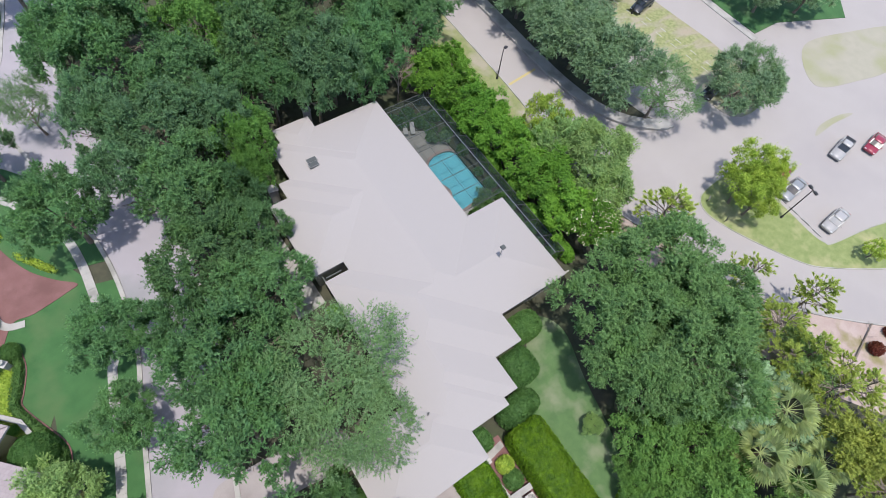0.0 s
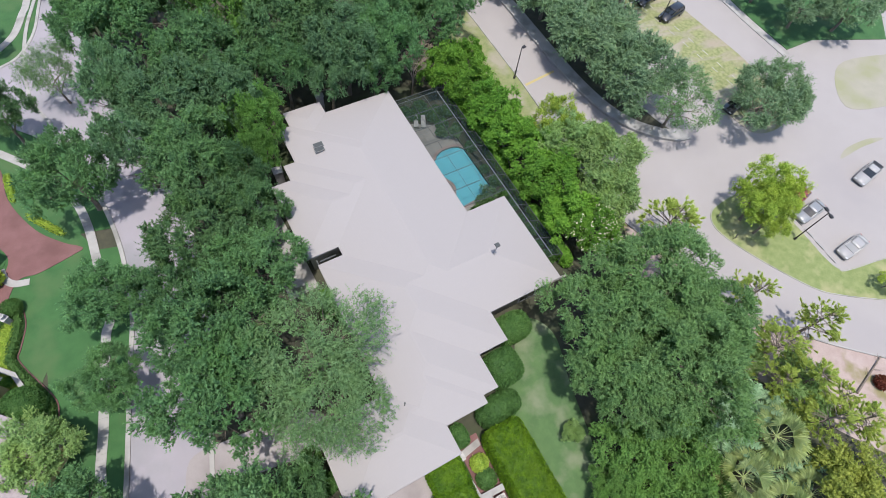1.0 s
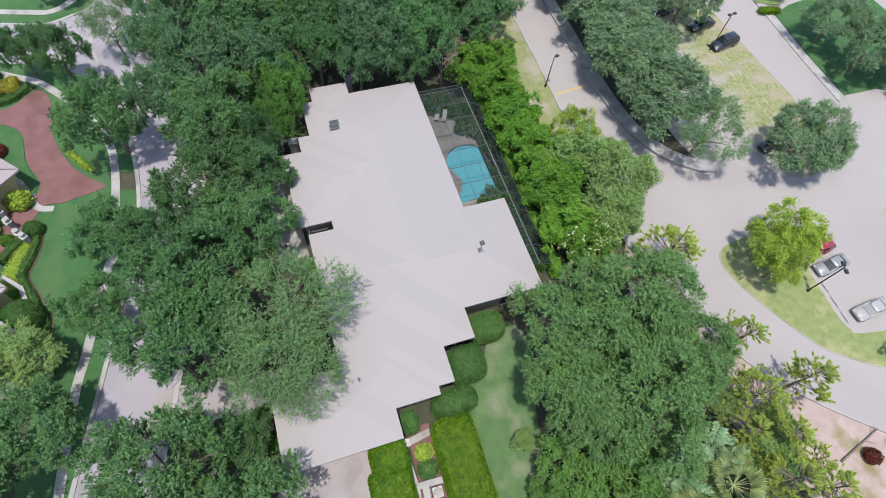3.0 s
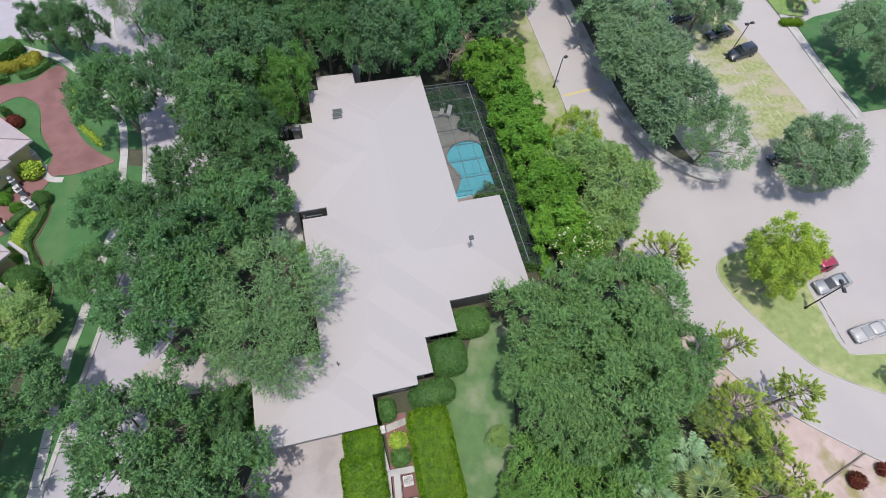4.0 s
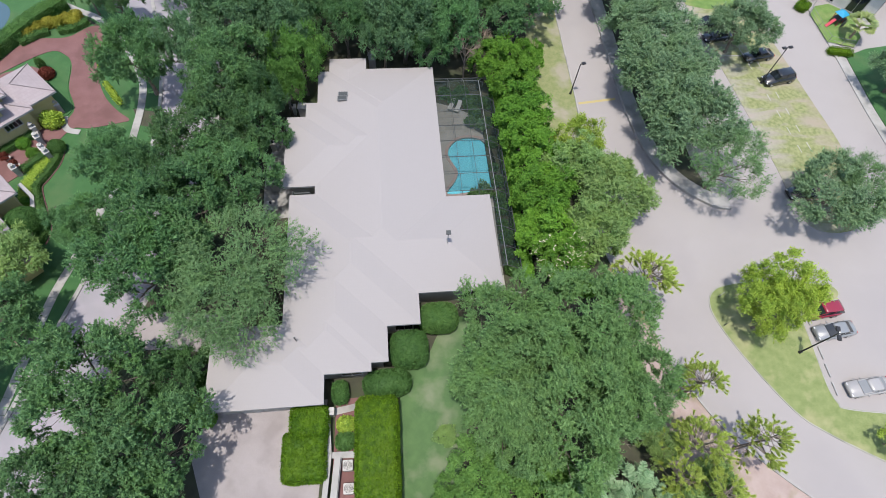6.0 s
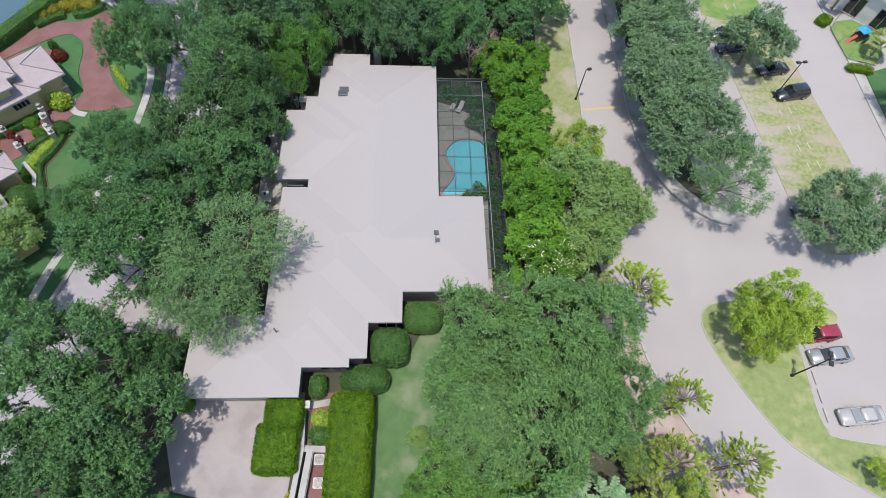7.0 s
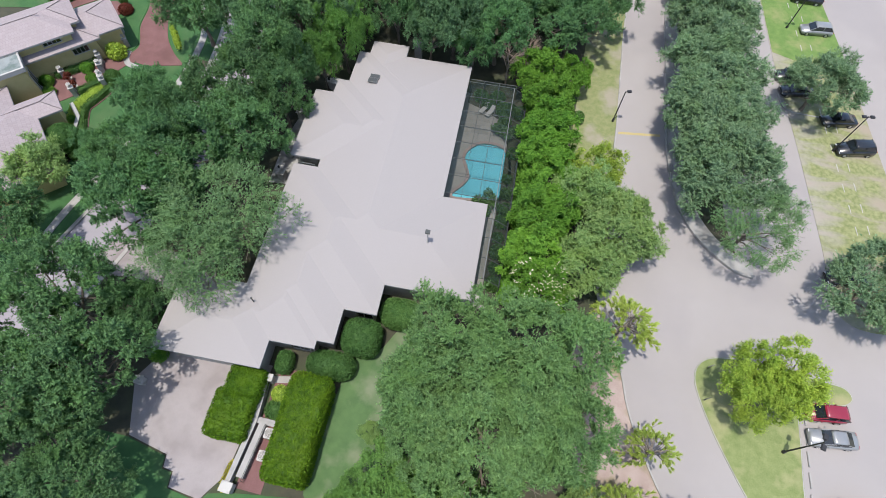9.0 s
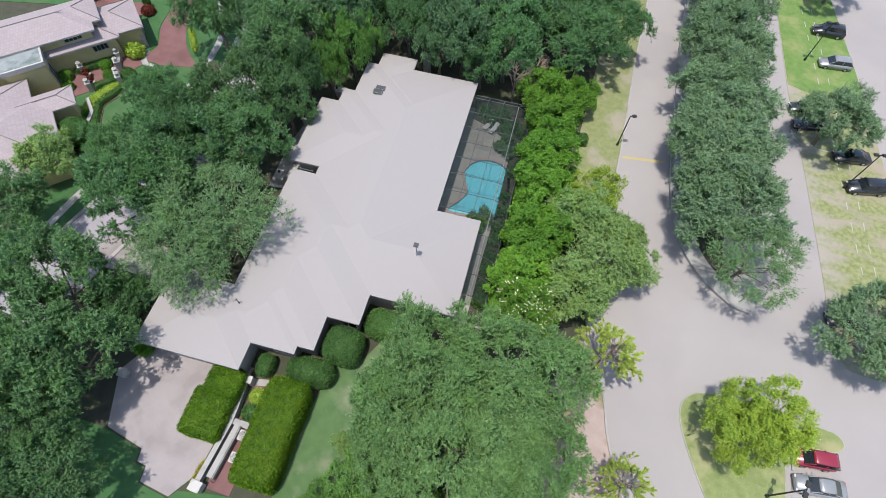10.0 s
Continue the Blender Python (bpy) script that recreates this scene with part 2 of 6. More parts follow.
M_BLACK = surface("black painted steel", (0.012, 0.012, 0.014), (0.022, 0.022, 0.025), 3, 0.5, 0.0, 20)
M_YELLOWPAINT = surface("yellow road paint", (0.33, 0.26, 0.09), (0.33, 0.29, 0.16), 2, 0.8, 0.1, 30)
M_WHITEPAINT = surface("faded white paint", (0.27, 0.265, 0.23), (0.33, 0.32, 0.29), 2, 0.8, 0.1, 30)
M_BARK = surface("grey bark", (0.10, 0.08, 0.065), (0.19, 0.16, 0.13), 3, 0.95, 0.8, 15)
M_PALMBARK = surface("palm bark", (0.14, 0.11, 0.08), (0.22, 0.17, 0.12), 4, 0.95, 0.8, 20)
M_RUBBER = surface("tyre rubber", (0.015, 0.015, 0.015), (0.03, 0.03, 0.03), 3, 0.9, 0.1, 20)
M_RIM = surface("alloy rim", (0.45, 0.45, 0.46), (0.55, 0.55, 0.56), 3, 0.35, 0.0, 20, 0.8)
M_FABRIC = surface("pale lounger fabric", (0.33, 0.33, 0.32), (0.4, 0.4, 0.38), 3, 0.9, 0.1, 60)
M_OAK = leaf("oak leaves", (0.03, 0.084, 0.034), (0.162, 0.32, 0.122), (0.1, 0.225, 0.056), 0.2)
M_OAKGREY = leaf("grey-green oak leaves", (0.036, 0.104, 0.034), (0.225, 0.39, 0.14), (0.135, 0.27, 0.07), 0.12)
M_ROWOAK = leaf("silvery green oak leaves", (0.05, 0.118, 0.055), (0.28, 0.41, 0.225), (0.18, 0.3, 0.125), 0.1)
M_AIRY = leaf("thin grey-green leaves", (0.055, 0.125, 0.048), (0.22, 0.36, 0.155), (0.135, 0.25, 0.08), 0.06)
M_BRIGHT = leaf("bright green broad leaves", (0.045, 0.15, 0.014), (0.19, 0.39, 0.05), (0.15, 0.32, 0.03), 0.15)
M_LIME = leaf("yellow-green leaves", (0.13, 0.25, 0.026), (0.45, 0.57, 0.095), (0.34, 0.45, 0.05), 0.12)
M_HEDGE = leaf("trimmed hedge leaves", (0.028, 0.092, 0.003), (0.15, 0.285, 0.009), (0.11, 0.2, 0.006), 0.12)
M_MIDGREEN = leaf("mid green leaves", (0.1, 0.2, 0.055), (0.32, 0.46, 0.17), (0.25, 0.37, 0.09), 0.12)
M_SHRUB = leaf("dark shrub leaves", (0.038, 0.108, 0.026), (0.115, 0.235, 0.062), (0.08, 0.18, 0.038), 0.15)
M_UNDER = leaf("understory leaves", (0.05, 0.13, 0.028), (0.17, 0.32, 0.075), (0.12, 0.25, 0.045), 0.15)
M_PINE = leaf("pine needles", (0.2, 0.29, 0.05), (0.46, 0.55, 0.14), (0.36, 0.44, 0.08), 0.15)
M_PALM = leaf("palm fronds", (0.19, 0.28, 0.11), (0.56, 0.64, 0.31), (0.5, 0.55, 0.2), 0.12)
M_BANANA = leaf("blue-green paddle leaves", (0.09, 0.19, 0.085), (0.34, 0.47, 0.28), (0.18, 0.32, 0.15), 0.15)
M_OLIVE = leaf("olive-yellow leaves", (0.13, 0.19, 0.028), (0.4, 0.46, 0.1), (0.3, 0.34, 0.05), 0.1)
M_BLOSSOM = surface("cream blossom", (0.55, 0.5, 0.36), (0.65, 0.6, 0.45), 3, 0.8, 0.0, 20)
M_YOAK = leaf("fresh green oak leaves", (0.045, 0.13, 0.025), (0.19, 0.38, 0.085), (0.13, 0.29, 0.045), 0.12)
M_BLUEOAK = leaf("blue-green oak leaves", (0.042, 0.1, 0.05), (0.19, 0.34, 0.155), (0.115, 0.24, 0.085), 0.14)
M_GOLD = leaf("golden shrub leaves", (0.22, 0.23, 0.025), (0.42, 0.4, 0.06), (0.3, 0.28, 0.04), 0.12)
M_RED = leaf("red shrub leaves", (0.10, 0.02, 0.015), (0.2, 0.05, 0.03), (0.13, 0.05, 0.02), 0.1)


# ---- mesh helpers ----
def mesh_of(name, verts, faces, material=None):
    me = bpy.data.meshes.new(name)
    me.from_pydata([tuple(v) for v in verts], [], [tuple(f) for f in faces])
    me.update()
    if material:
        me.materials.append(material)
    return me


def part(name, bm, material, parent=None, label="", smooth=False):
    """Links a bmesh, or a mesh, as one object under a thing."""
    if isinstance(bm, bpy.types.Mesh):
        me = bm
    else:
        me = bpy.data.meshes.new(name)
        bm.to_mesh(me)
        bm.free()
    if material and not me.materials:
        me.materials.append(material)
    if smooth:
        me.polygons.foreach_set("use_smooth", [True] * len(me.polygons))
    ob = new(name, me)
    if parent is not None:
        ob.parent = parent
    if label:
        tagged(ob, label)
    return ob


def thing(name, x, y, z=0.0, turn=0.0, label="", category="", group="", kind=""):
    ob = new(name)
    ob.empty_display_size = 0.3
    ob.matrix_basis = pose(x, y, z, 0, 0, turn)
    return tagged(ob, label, category, group, kind)


def box(bm, c, s, turn=0.0, bevel=0.0, tilt=None):
    """A box round c with the sizes s into bm, its edges bevelled."""
    tmp = bmesh.new()
    bmesh.ops.create_cube(tmp, size=1.0)
    bmesh.ops.scale(tmp, vec=s, verts=tmp.verts)
    if bevel:
        bmesh.ops.bevel(tmp, geom=tmp.edges[:], offset=bevel, segments=2, affect="EDGES")
    m = pose(c[0], c[1], c[2], 0, 0, turn) @ (tilt or Matrix.Identity(4))
    bmesh.ops.transform(tmp, matrix=m, verts=tmp.verts)
    me = bpy.data.meshes.new("tmp")
    tmp.to_mesh(me)
    tmp.free()
    bm.from_mesh(me)
    bpy.data.meshes.remove(me)
    return bm


def tube(bm, a, b, r0, r1=None, seg=8):
    """A tapered round bar from a to b into bm."""
    a, b = Vector(a), Vector(b)
    r1 = r0 if r1 is None else r1
    q = (b - a).to_track_quat("Z", "Y")
    rings = []
    for p, r in ((a, r0), (b, r1)):
        rings.append([bm.verts.new(p + q @ Vector((r * math.cos(k * 2 * math.pi / seg), r * math.sin(k * 2 * math.pi / seg), 0))) for k in range(seg)])
    for k in range(seg):
        bm.faces.new((rings[0][k], rings[0][(k + 1) % seg], rings[1][(k + 1) % seg], rings[1][k]))
    bm.faces.new(rings[0][::-1])
    bm.faces.new(rings[1])
    return bm


def curve_line(pts, closed=False, step=6):
    """Points along a smooth line through pts."""
    pts = [Vector((p[0], p[1], 0)) for p in pts]
    n, out = len(pts), []
    for i in range(n if closed else n - 1):
        p0, p1, p2, p3 = (pts[(i + k) % n] if closed else pts[min(max(i + k, 0), n - 1)] for k in (-1, 0, 1, 2))
        for s in range(step):
            t = s / step
            out.append(0.5 * (2 * p1 + (p2 - p0) * t + (2 * p0 - 5 * p1 + 4 * p2 - p3) * t * t + (3 * p1 - p0 - 3 * p2 + p3) * t ** 3))
    if not closed:
        out.append(pts[-1])
    return [(p.x, p.y) for p in out]


def slab(name, poly, z0, z1, material, parent=None, label="", category="", kind="", hole=None):
    """A flat piece of ground with an upright rim, and a hole if wanted."""
    bm = bmesh.new()
    edges = []
    for ring in [poly] + ([hole] if hole else []):
        vs = [bm.verts.new((x, y, z1)) for x, y in ring]
        edges += [bm.edges.new((vs[i], vs[(i + 1) % len(vs)])) for i in range(len(vs))]
    rims = list(edges)
    bmesh.ops.triangle_fill(bm, use_beauty=True, edges=edges)
    for f in bm.faces:
        if f.normal.z < 0:
            f.normal_flip()
    ext = bmesh.ops.extrude_edge_only(bm, edges=rims)
    for v in ext["geom"]:
        if isinstance(v, bmesh.types.BMVert):
            v.co.z = z0
    bmesh.ops.recalc_face_normals(bm, faces=bm.faces)
    if sum(f.normal.z * f.calc_area() for f in bm.faces) < 0:
        bmesh.ops.reverse_faces(bm, faces=bm.faces)
    return tagged(part(name, bm, material, parent, label), "", category, "", kind)


def offset_line(line, d, closed=False):
    out, n = [], len(line)
    for i in range(n):
        a = line[(i - 1) % n] if closed or i > 0 else line[i]
        b = line[(i + 1) % n] if closed or i < n - 1 else line[i]
        tx, ty = b[0] - a[0], b[1] - a[1]
        s = math.hypot(tx, ty) or 1
        out.append((line[i][0] - ty / s * d, line[i][1] + tx / s * d))
    return out


def ribbon(name, line, d0, d1, z0, z1, material, closed=False, label="", category="", kind="structure", parent=None, round_top=True):
    """A band of rectangular section along a line, from d0 to d1 to its left."""
    prof = [(d0, z0), (d0, z1 - 0.02), (d0 + 0.02 * (1 if d1 > d0 else -1), z1), (d1 - 0.02 * (1 if d1 > d0 else -1), z1), (d1, z1 - 0.02), (d1, z0)]
    rows = [offset_line(line, d, closed) for d, _ in prof]
    verts, faces, k, n = [], [], len(prof), len(line)
    for i in range(n):
        verts += [(*rows[j][i], prof[j][1]) for j in range(k)]
    for i in range(n if closed else n - 1):
        a, b = i * k, (i + 1) % n * k
        faces += [(a + j, a + j + 1, b + j + 1, b + j) for j in range(k - 1)]
    ob = part(name, mesh_of(name, verts, faces, material), material, parent, label)
    return tagged(ob, "", category, "", kind)


# ---- ground, roads and paths ----
bm = bmesh.new()
bmesh.ops.create_grid(bm, x_segments=60, y_segments=60, size=700)
tagged(part("ground", bm, M_SOIL), "dark mulch and leaf litter over flat ground", "ground", "", "structure")

PAVED = curve_line([(36.2, 150), (36.2, 62), (36.3, 50), (36.6, 38), (36.4, 30), (36.0, 22), (36.8, 15), (39.2, 9.5), (40.2, 5.9), (41.6, 2.6),
                    (44.0, -1.5), (47.0, -4.7), (50.2, -7.5), (54.2, -10.5), (62, -15), (75, -21), (100, -31), (140, -45)]) + [(160, -45), (160, 150)]
slab("road", PAVED, -0.1, 0.04, M_PAVE, None, "pale sun-bleached road and car park paving", "road", "structure")
line = PAVED[:-2]
ribbon("kerb_west", line, 0.0, -0.16, 0.0, 0.16, M_CONC, label="pale concrete kerb along the road", category="kerb")

# grassed verge between hedge trees and road
slab("verge_east", [(31.5, 70), (36.15, 70), (36.15, 62), (36.2, 50), (36.45, 38), (36.3, 30), (31.5, 28)], -0.1, 0.06, M_DRY, None, "patchy dry grass verge beside the road", "grass", "structure")
slab("bare_ground", curve_line([(36.6, 15.0), (40.2, 9.6), (41.4, 6.0), (42.8, 2.8), (45.0, -1.0), (48.0, -4.0), (51.2, -6.8), (55.2, -9.8), (63, -14.5), (62, -18), (50, -20), (42, -12), (38, -4), (34, 4)], True), -0.1, 0.025,
     M_SAND, None, "bare sandy ground with pine straw", "ground", "structure")

# island with the bright tree
ISLAND = curve_line([(46.0, 10.4), (46.8, 11.9), (48.6, 12.6), (52, 12.9), (58.3, 12.5), (59.8, 12.2), (60.2, 11.3), (59.2, 10.5), (57, 10.2), (55.4, 9.2), (55.3, 5.6), (55.3, 1.9), (55.7, 0.3),
                     (56.6, -0.3), (64, -1.4), (75, -4.4), (80, -8), (70, -10.2), (60.5, -6.2), (57.5, -4.7), (53.6, -2.4), (51.2, -0.4), (48.3, 4.2), (46.4, 8.2)], True)
slab("grass_island", ISLAND, -0.1, 0.085, M_GREEN, None, "sunlit green grass island between road and car park", "grass", "structure")
ribbon("kerb_island", ISLAND, 0.0, -0.12, 0.0, 0.09, M_CONC, True, label="pale concrete kerb round the grass island", category="kerb")

# grass strip between the lanes of the car park
STRIP = curve_line([(47, 110), (52.6, 78), (54.2, 66), (55.3, 55), (57.2, 41.6), (58.2, 33.5), (59.0, 26.5), (59.2, 22.5), (60.0, 19.6), (62.2, 18.6), (65.5, 19.2), (67.6, 22), (68.2, 30), (67.0, 39),
                    (64.8, 54.7), (63.9, 60.5), (62.4, 69), (60.5, 80), (56, 110)], True, 5)
slab("grass_strip", STRIP, -0.1, 0.08, M_WORN, None, "dry yellowing grass strip between parking lanes", "grass", "structure")
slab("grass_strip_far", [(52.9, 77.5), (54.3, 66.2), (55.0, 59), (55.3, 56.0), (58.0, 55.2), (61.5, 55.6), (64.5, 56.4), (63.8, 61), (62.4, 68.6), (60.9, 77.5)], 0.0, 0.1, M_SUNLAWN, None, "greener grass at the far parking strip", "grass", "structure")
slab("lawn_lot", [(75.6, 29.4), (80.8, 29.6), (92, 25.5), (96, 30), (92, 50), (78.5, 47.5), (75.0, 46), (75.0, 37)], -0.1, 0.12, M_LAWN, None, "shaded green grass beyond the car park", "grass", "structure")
ribbon("path_lot", curve_line([(75.4, 28.6), (74.9, 37), (74.7, 48), (74.2, 60), (73.0, 75)]), 0.0, 1.3, 0.0, 0.16, M_CONC, label="pale concrete path along the car park", category="path")
slab("sandy_patch", curve_line([(68, 11.6), (72, 11.9), (76, 11.8), (74, 12.6), (70, 12.6)], True), -0.1, 0.055, M_BLEACHED, None, "pale dry grass patch in the paving", "grass", "structure")
slab("sandy_bed", curve_line([(75.5, 18), (80.6, 24.2), (90, 23), (98, 20), (90, 15), (82, 15.6)], True), -0.1, 0.06, M_BLEACHED, None, "pale dry grass bed beside the paving", "grass", "structure")

# planted bed with a low wall along the row of trees
ROWBED = curve_line([(41.6, 110), (41.4, 62), (41.8, 50), (42.2, 40), (42.8, 33.5), (44.0, 28.6), (46.2, 24.9), (49.6, 22.2), (51.2, 22.4), (49.8, 24.6), (48.8, 29), (48.6, 36), (48.2, 48), (47.8, 62), (47, 80), (45, 110)], True)
slab("tree_bed", ROWBED, -0.1, 0.14, M_SOIL, None, "mulched bed under the row of roadside trees", "bed", "structure")
wall_line = curve_line([(41.6, 110), (41.4, 62), (41.8, 50), (42.2, 40), (42.8, 33.5), (44.0, 28.6), (46.2, 24.9), (49.6, 22.2), (51.6, 21.8)])
ribbon("path_row", wall_line, 0.0, 1.7, 0.0, 0.24, M_CONC, label="pale concrete walk with raised edge beside the trees", category="path")
ribbon("kerb_row", wall_line, -0.14, 0.0, 0.0, 0.4, M_CONC, label="raised concrete edge of the roadside walk", category="kerb")

ribbon("kerb_bed", curve_line([(55.7, 49.5), (55.9, 47.0), (57.0, 46.0), (59.5, 45.9), (61.4, 46.0)]), -0.08, 0.08, 0.0, 0.14, M_CONC, label="thin concrete kerb round the car park tree", category="kerb")
slab("lawn_court_base", [(-40, 30), (-31, 24), (-23, 20), (-17.5, 30), (-15.4, 34), (-19, 41), (-21, 48), (-30, 54), (-40, 50)], -0.1, 0.04, M_LAWN, None, "mown green lawn round the brick drive", "lawn", "structure")

# yellow stop line, parking marks and wheel stops
slab("stop_line", [(36.8, 37.2), (41.6, 38.0), (41.6, 38.35), (36.8, 37.55)], 0.03, 0.046, M_YELLOWPAINT, None, "worn yellow line painted across the road", "road marking", "structure")
for k in range(17):
    y = 27.5 + k * 2.75
    x = 63.2 - (y - 27.5) * 0.135
    slab("parking_mark", [(x - 0.04, y - 0.55), (x + 0.04, y - 0.55), (x - 0.08, y + 0.55), (x - 0.2, y + 0.55)], 0.0, 0.125 if y > 54 else 0.1, M_WHITEPAINT, None, "faded white parking marker in the grass", "parking marker", "structure")
    slab("parking_mark", [(x + 1.24, y - 0.15), (x + 1.32, y - 0.15), (x + 1.22, y + 0.95), (x + 1.10, y + 0.95)], 0.0, 0.125 if y > 54 else 0.1, M_WHITEPAINT, None, "faded white parking marker in the grass", "parking marker", "structure")

# street on the other side, with verge, walk and lawn
KERB = curve_line([(-11, 100), (-14.5, 80), (-17.8, 68), (-18.6, 58), (-17.0, 52), (-15.2, 46), (-13.9, 40), (-13.2, 35), (-13.1, 30.2), (-13.5, 25.2), (-14.6, 20.4), (-15.8, 14.9), (-16.8, 10.5), (-18.3, 4), (-20.2, -4), (-23.5, -16), (-30, -36)])
street = KERB + offset_line(KERB, 6.3)[::-1]
slab("street", street, -0.1, 0.03, M_STREET, None, "worn pale asphalt residential street", "street", "structure")
ribbon("kerb_street", KERB, 0.0, -0.42, 0.0, 0.13, M_CONC, label="pale concrete kerb and gutter of the street", category="kerb")
ribbon("kerb_house", offset_line(KERB, 6.3), 0.0, 0.42, 0.0, 0.13, M_CONC, label="pale concrete kerb on the house side", category="kerb")
LAWN = curve_line([(-16.4, 34), (-17.2, 33.9), (-19.5, 33.0), (-21.8, 33.0), (-22.6, 31.5), (-23.1, 28.5), (-22.4, 26), (-21.4, 23.5), (-21.6, 20), (-22, 14), (-22.5, 8), (-24, 0), (-30, -20), (-27, -25)])
slab("lawn_west", LAWN + [(p[0] - 0.42, p[1]) for p in KERB[::-1] if -25 < p[1] < 34], -0.1, 0.06, M_LAWN, None, "mown green lawn along the street", "lawn", "structure")
slab("lawn_north", [(p[0] - 0.42, p[1]) for p in KERB if p[1] > 35.5] + [(-17.5, 36.5), (-20.3, 39.3), (-22.2, 43.3), (-22.5, 47.6), (-24.0, 50.4), (-27, 52.5), (-36, 55), (-48, 80)], -0.1, 0.055, M_LAWN, None, "mown green verge beside the brick drive", "lawn", "structure")
slab("side_street", curve_line([(-11.5, 75), (-15.7, 73), (-16.9, 68), (-18.9, 64.4), (-21.2, 63), (-24.4, 61.8), (-27.5, 62.4), (-45, 66), (-75, 74), (-75, 66), (-45, 58), (-30, 55.8), (-24, 54.6), (-20.5, 52.5), (-16, 48), (-12.4, 50)], True, 4), -0.1, 0.07, M_STREET, None, "worn pale asphalt side street", "street", "structure")
CORNER = curve_line([(-75, 74), (-45, 66), (-27.5, 62.4), (-24.4, 61.8), (-21.2, 63), (-18.9, 64.4), (-16.9, 68), (-15.7, 73), (-14.2, 80), (-11, 100)])
ribbon("kerb_corner", CORNER, 0.0, 0.35, 0.0, 0.14, M_CONC, label="pale rounded concrete kerb at the street corner", category="kerb")
ribbon("walk_corner", curve_line([(-45, 68.6), (-27.6, 64.9), (-23.7, 64.4), (-21.1, 66.4), (-19.2, 68.6), (-17.9, 72.1), (-17, 75), (-14, 90)]), -0.45, 0.45, 0.0, 0.12, M_CONC, label="pale concrete sidewalk curving round the corner lawn", category="sidewalk")
slab("lawn_corner", CORNER + [(-75, 100)], -0.1, 0.06, M_LAWN, None, "mown green lawn at the street corner", "lawn", "structure")
WALK = curve_line([(-30, 54.6), (-27, 53.0), (-24.6, 51.8), (-22.4, 49.6), (-19.4, 46), (-16.6, 41.0), (-15.75, 37), (-15.6, 32), (-15.6, 26), (-16.25, 24), (-17.85, 15.9), (-18.8, 11.4), (-20, 0), (-21.5, -8), (-24, -18)], step=8)
slab("lawn_far", [(-37.8, 39.6), (-35.6, 43.4), (-33.9, 47.2), (-32.1, 50.8), (-30, 55.5), (-45, 58.5), (-75, 64), (-75, 30)], -0.1, 0.05, M_LAWN, None, "mown green lawn beyond the hedge", "lawn", "structure")
slab("pond", curve_line([(-37.6, 46.5), (-35.6, 50), (-36.6, 54), (-43, 56), (-49, 51), (-44, 45)], True), -0.1, 0.065, M_POND, None, "still pale blue pond beyond the hedge", "water", "structure")
house_front = slab("front_walk", curve_line([(-12.0, 10.3), (-8.3, 10.6), (-5.0, 10.4), (-1.0, 9.8), (-1.0, 6.6), (-5.5, 6.8), (-8.5, 6.9), (-12.6, 6.6)], True), -0.1, 0.05, M_DRIVE, None, "pinkish paver front walk to the street", "walk", "structure")
slab("house_drive", [(-1.6, 1.5), (8.2, 1.9), (7.9, -7.6), (6.9, -9.2), (6.5, -9.9), (3.7, -9.6), (3.5, -8.4), (2.6, -8.3), (2.4, -7.3), (-1.4, -6.6), (-3.3, -2.0)], -0.1, 0.05, M_DRIVE, None, "pinkish paver driveway beside the garage", "driveway", "structure")
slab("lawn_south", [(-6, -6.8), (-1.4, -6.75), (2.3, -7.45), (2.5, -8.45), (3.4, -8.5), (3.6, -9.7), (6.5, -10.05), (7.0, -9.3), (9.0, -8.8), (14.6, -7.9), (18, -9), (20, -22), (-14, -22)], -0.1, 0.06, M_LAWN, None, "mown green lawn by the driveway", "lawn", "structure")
slab("lawn_garden", curve_line([(14.7, 1.8), (15.2, 4.2), (17.2, 5.6), (18.6, 8.2), (20.8, 9.6), (22.4, 7), (21.2, 2), (19.8, -4.6), (17.4, -8.2), (14.6, -7.6), (14.5, -3)], True), -0.1, 0.05, M_PATCHY, None, "narrow green lawn beside the hedge", "lawn", "structure")

BRICKS = curve_line([(-39.5, 37.5), (-36.0, 41.2), (-33.6, 45.0), (-31.4, 47.6), (-27.4, 48.1), (-25.2, 50.0), (-23.8, 50.0), (-22.7, 47.4), (-22.4, 43.1), (-20.5, 38.6), (-18.3, 36), (-16.6, 34.6), (-17.6, 34.1), (-20.7, 33.3),
                     (-22.6, 33.2), (-24.2, 30.4), (-27, 26.6), (-31.5, 28.4), (-27.2, 32.8), (-24.6, 33.3), (-23.5, 34.7), (-23.2, 36.4), (-24.7, 39.5), (-25.4, 43.2), (-26.7, 45.0), (-29, 45.4), (-34, 41), (-39, 35)], True, 5)
slab("brick_drive", BRICKS, -0.1, 0.09, M_BRICK, None, "red brick paver drive and courtyard", "driveway", "structure")
slab("lawn_court", curve_line([(-24.2, 34.8), (-23.4, 36.2), (-24.8, 39.4), (-25.5, 43.0), (-26.8, 44.2), (-27.6, 42.6), (-26.7, 40.0), (-25.7, 38.0), (-24.9, 36.0)], True), -0.1, 0.1, M_LAWN, None, "curved strip of lawn beside the drive", "lawn", "structure")

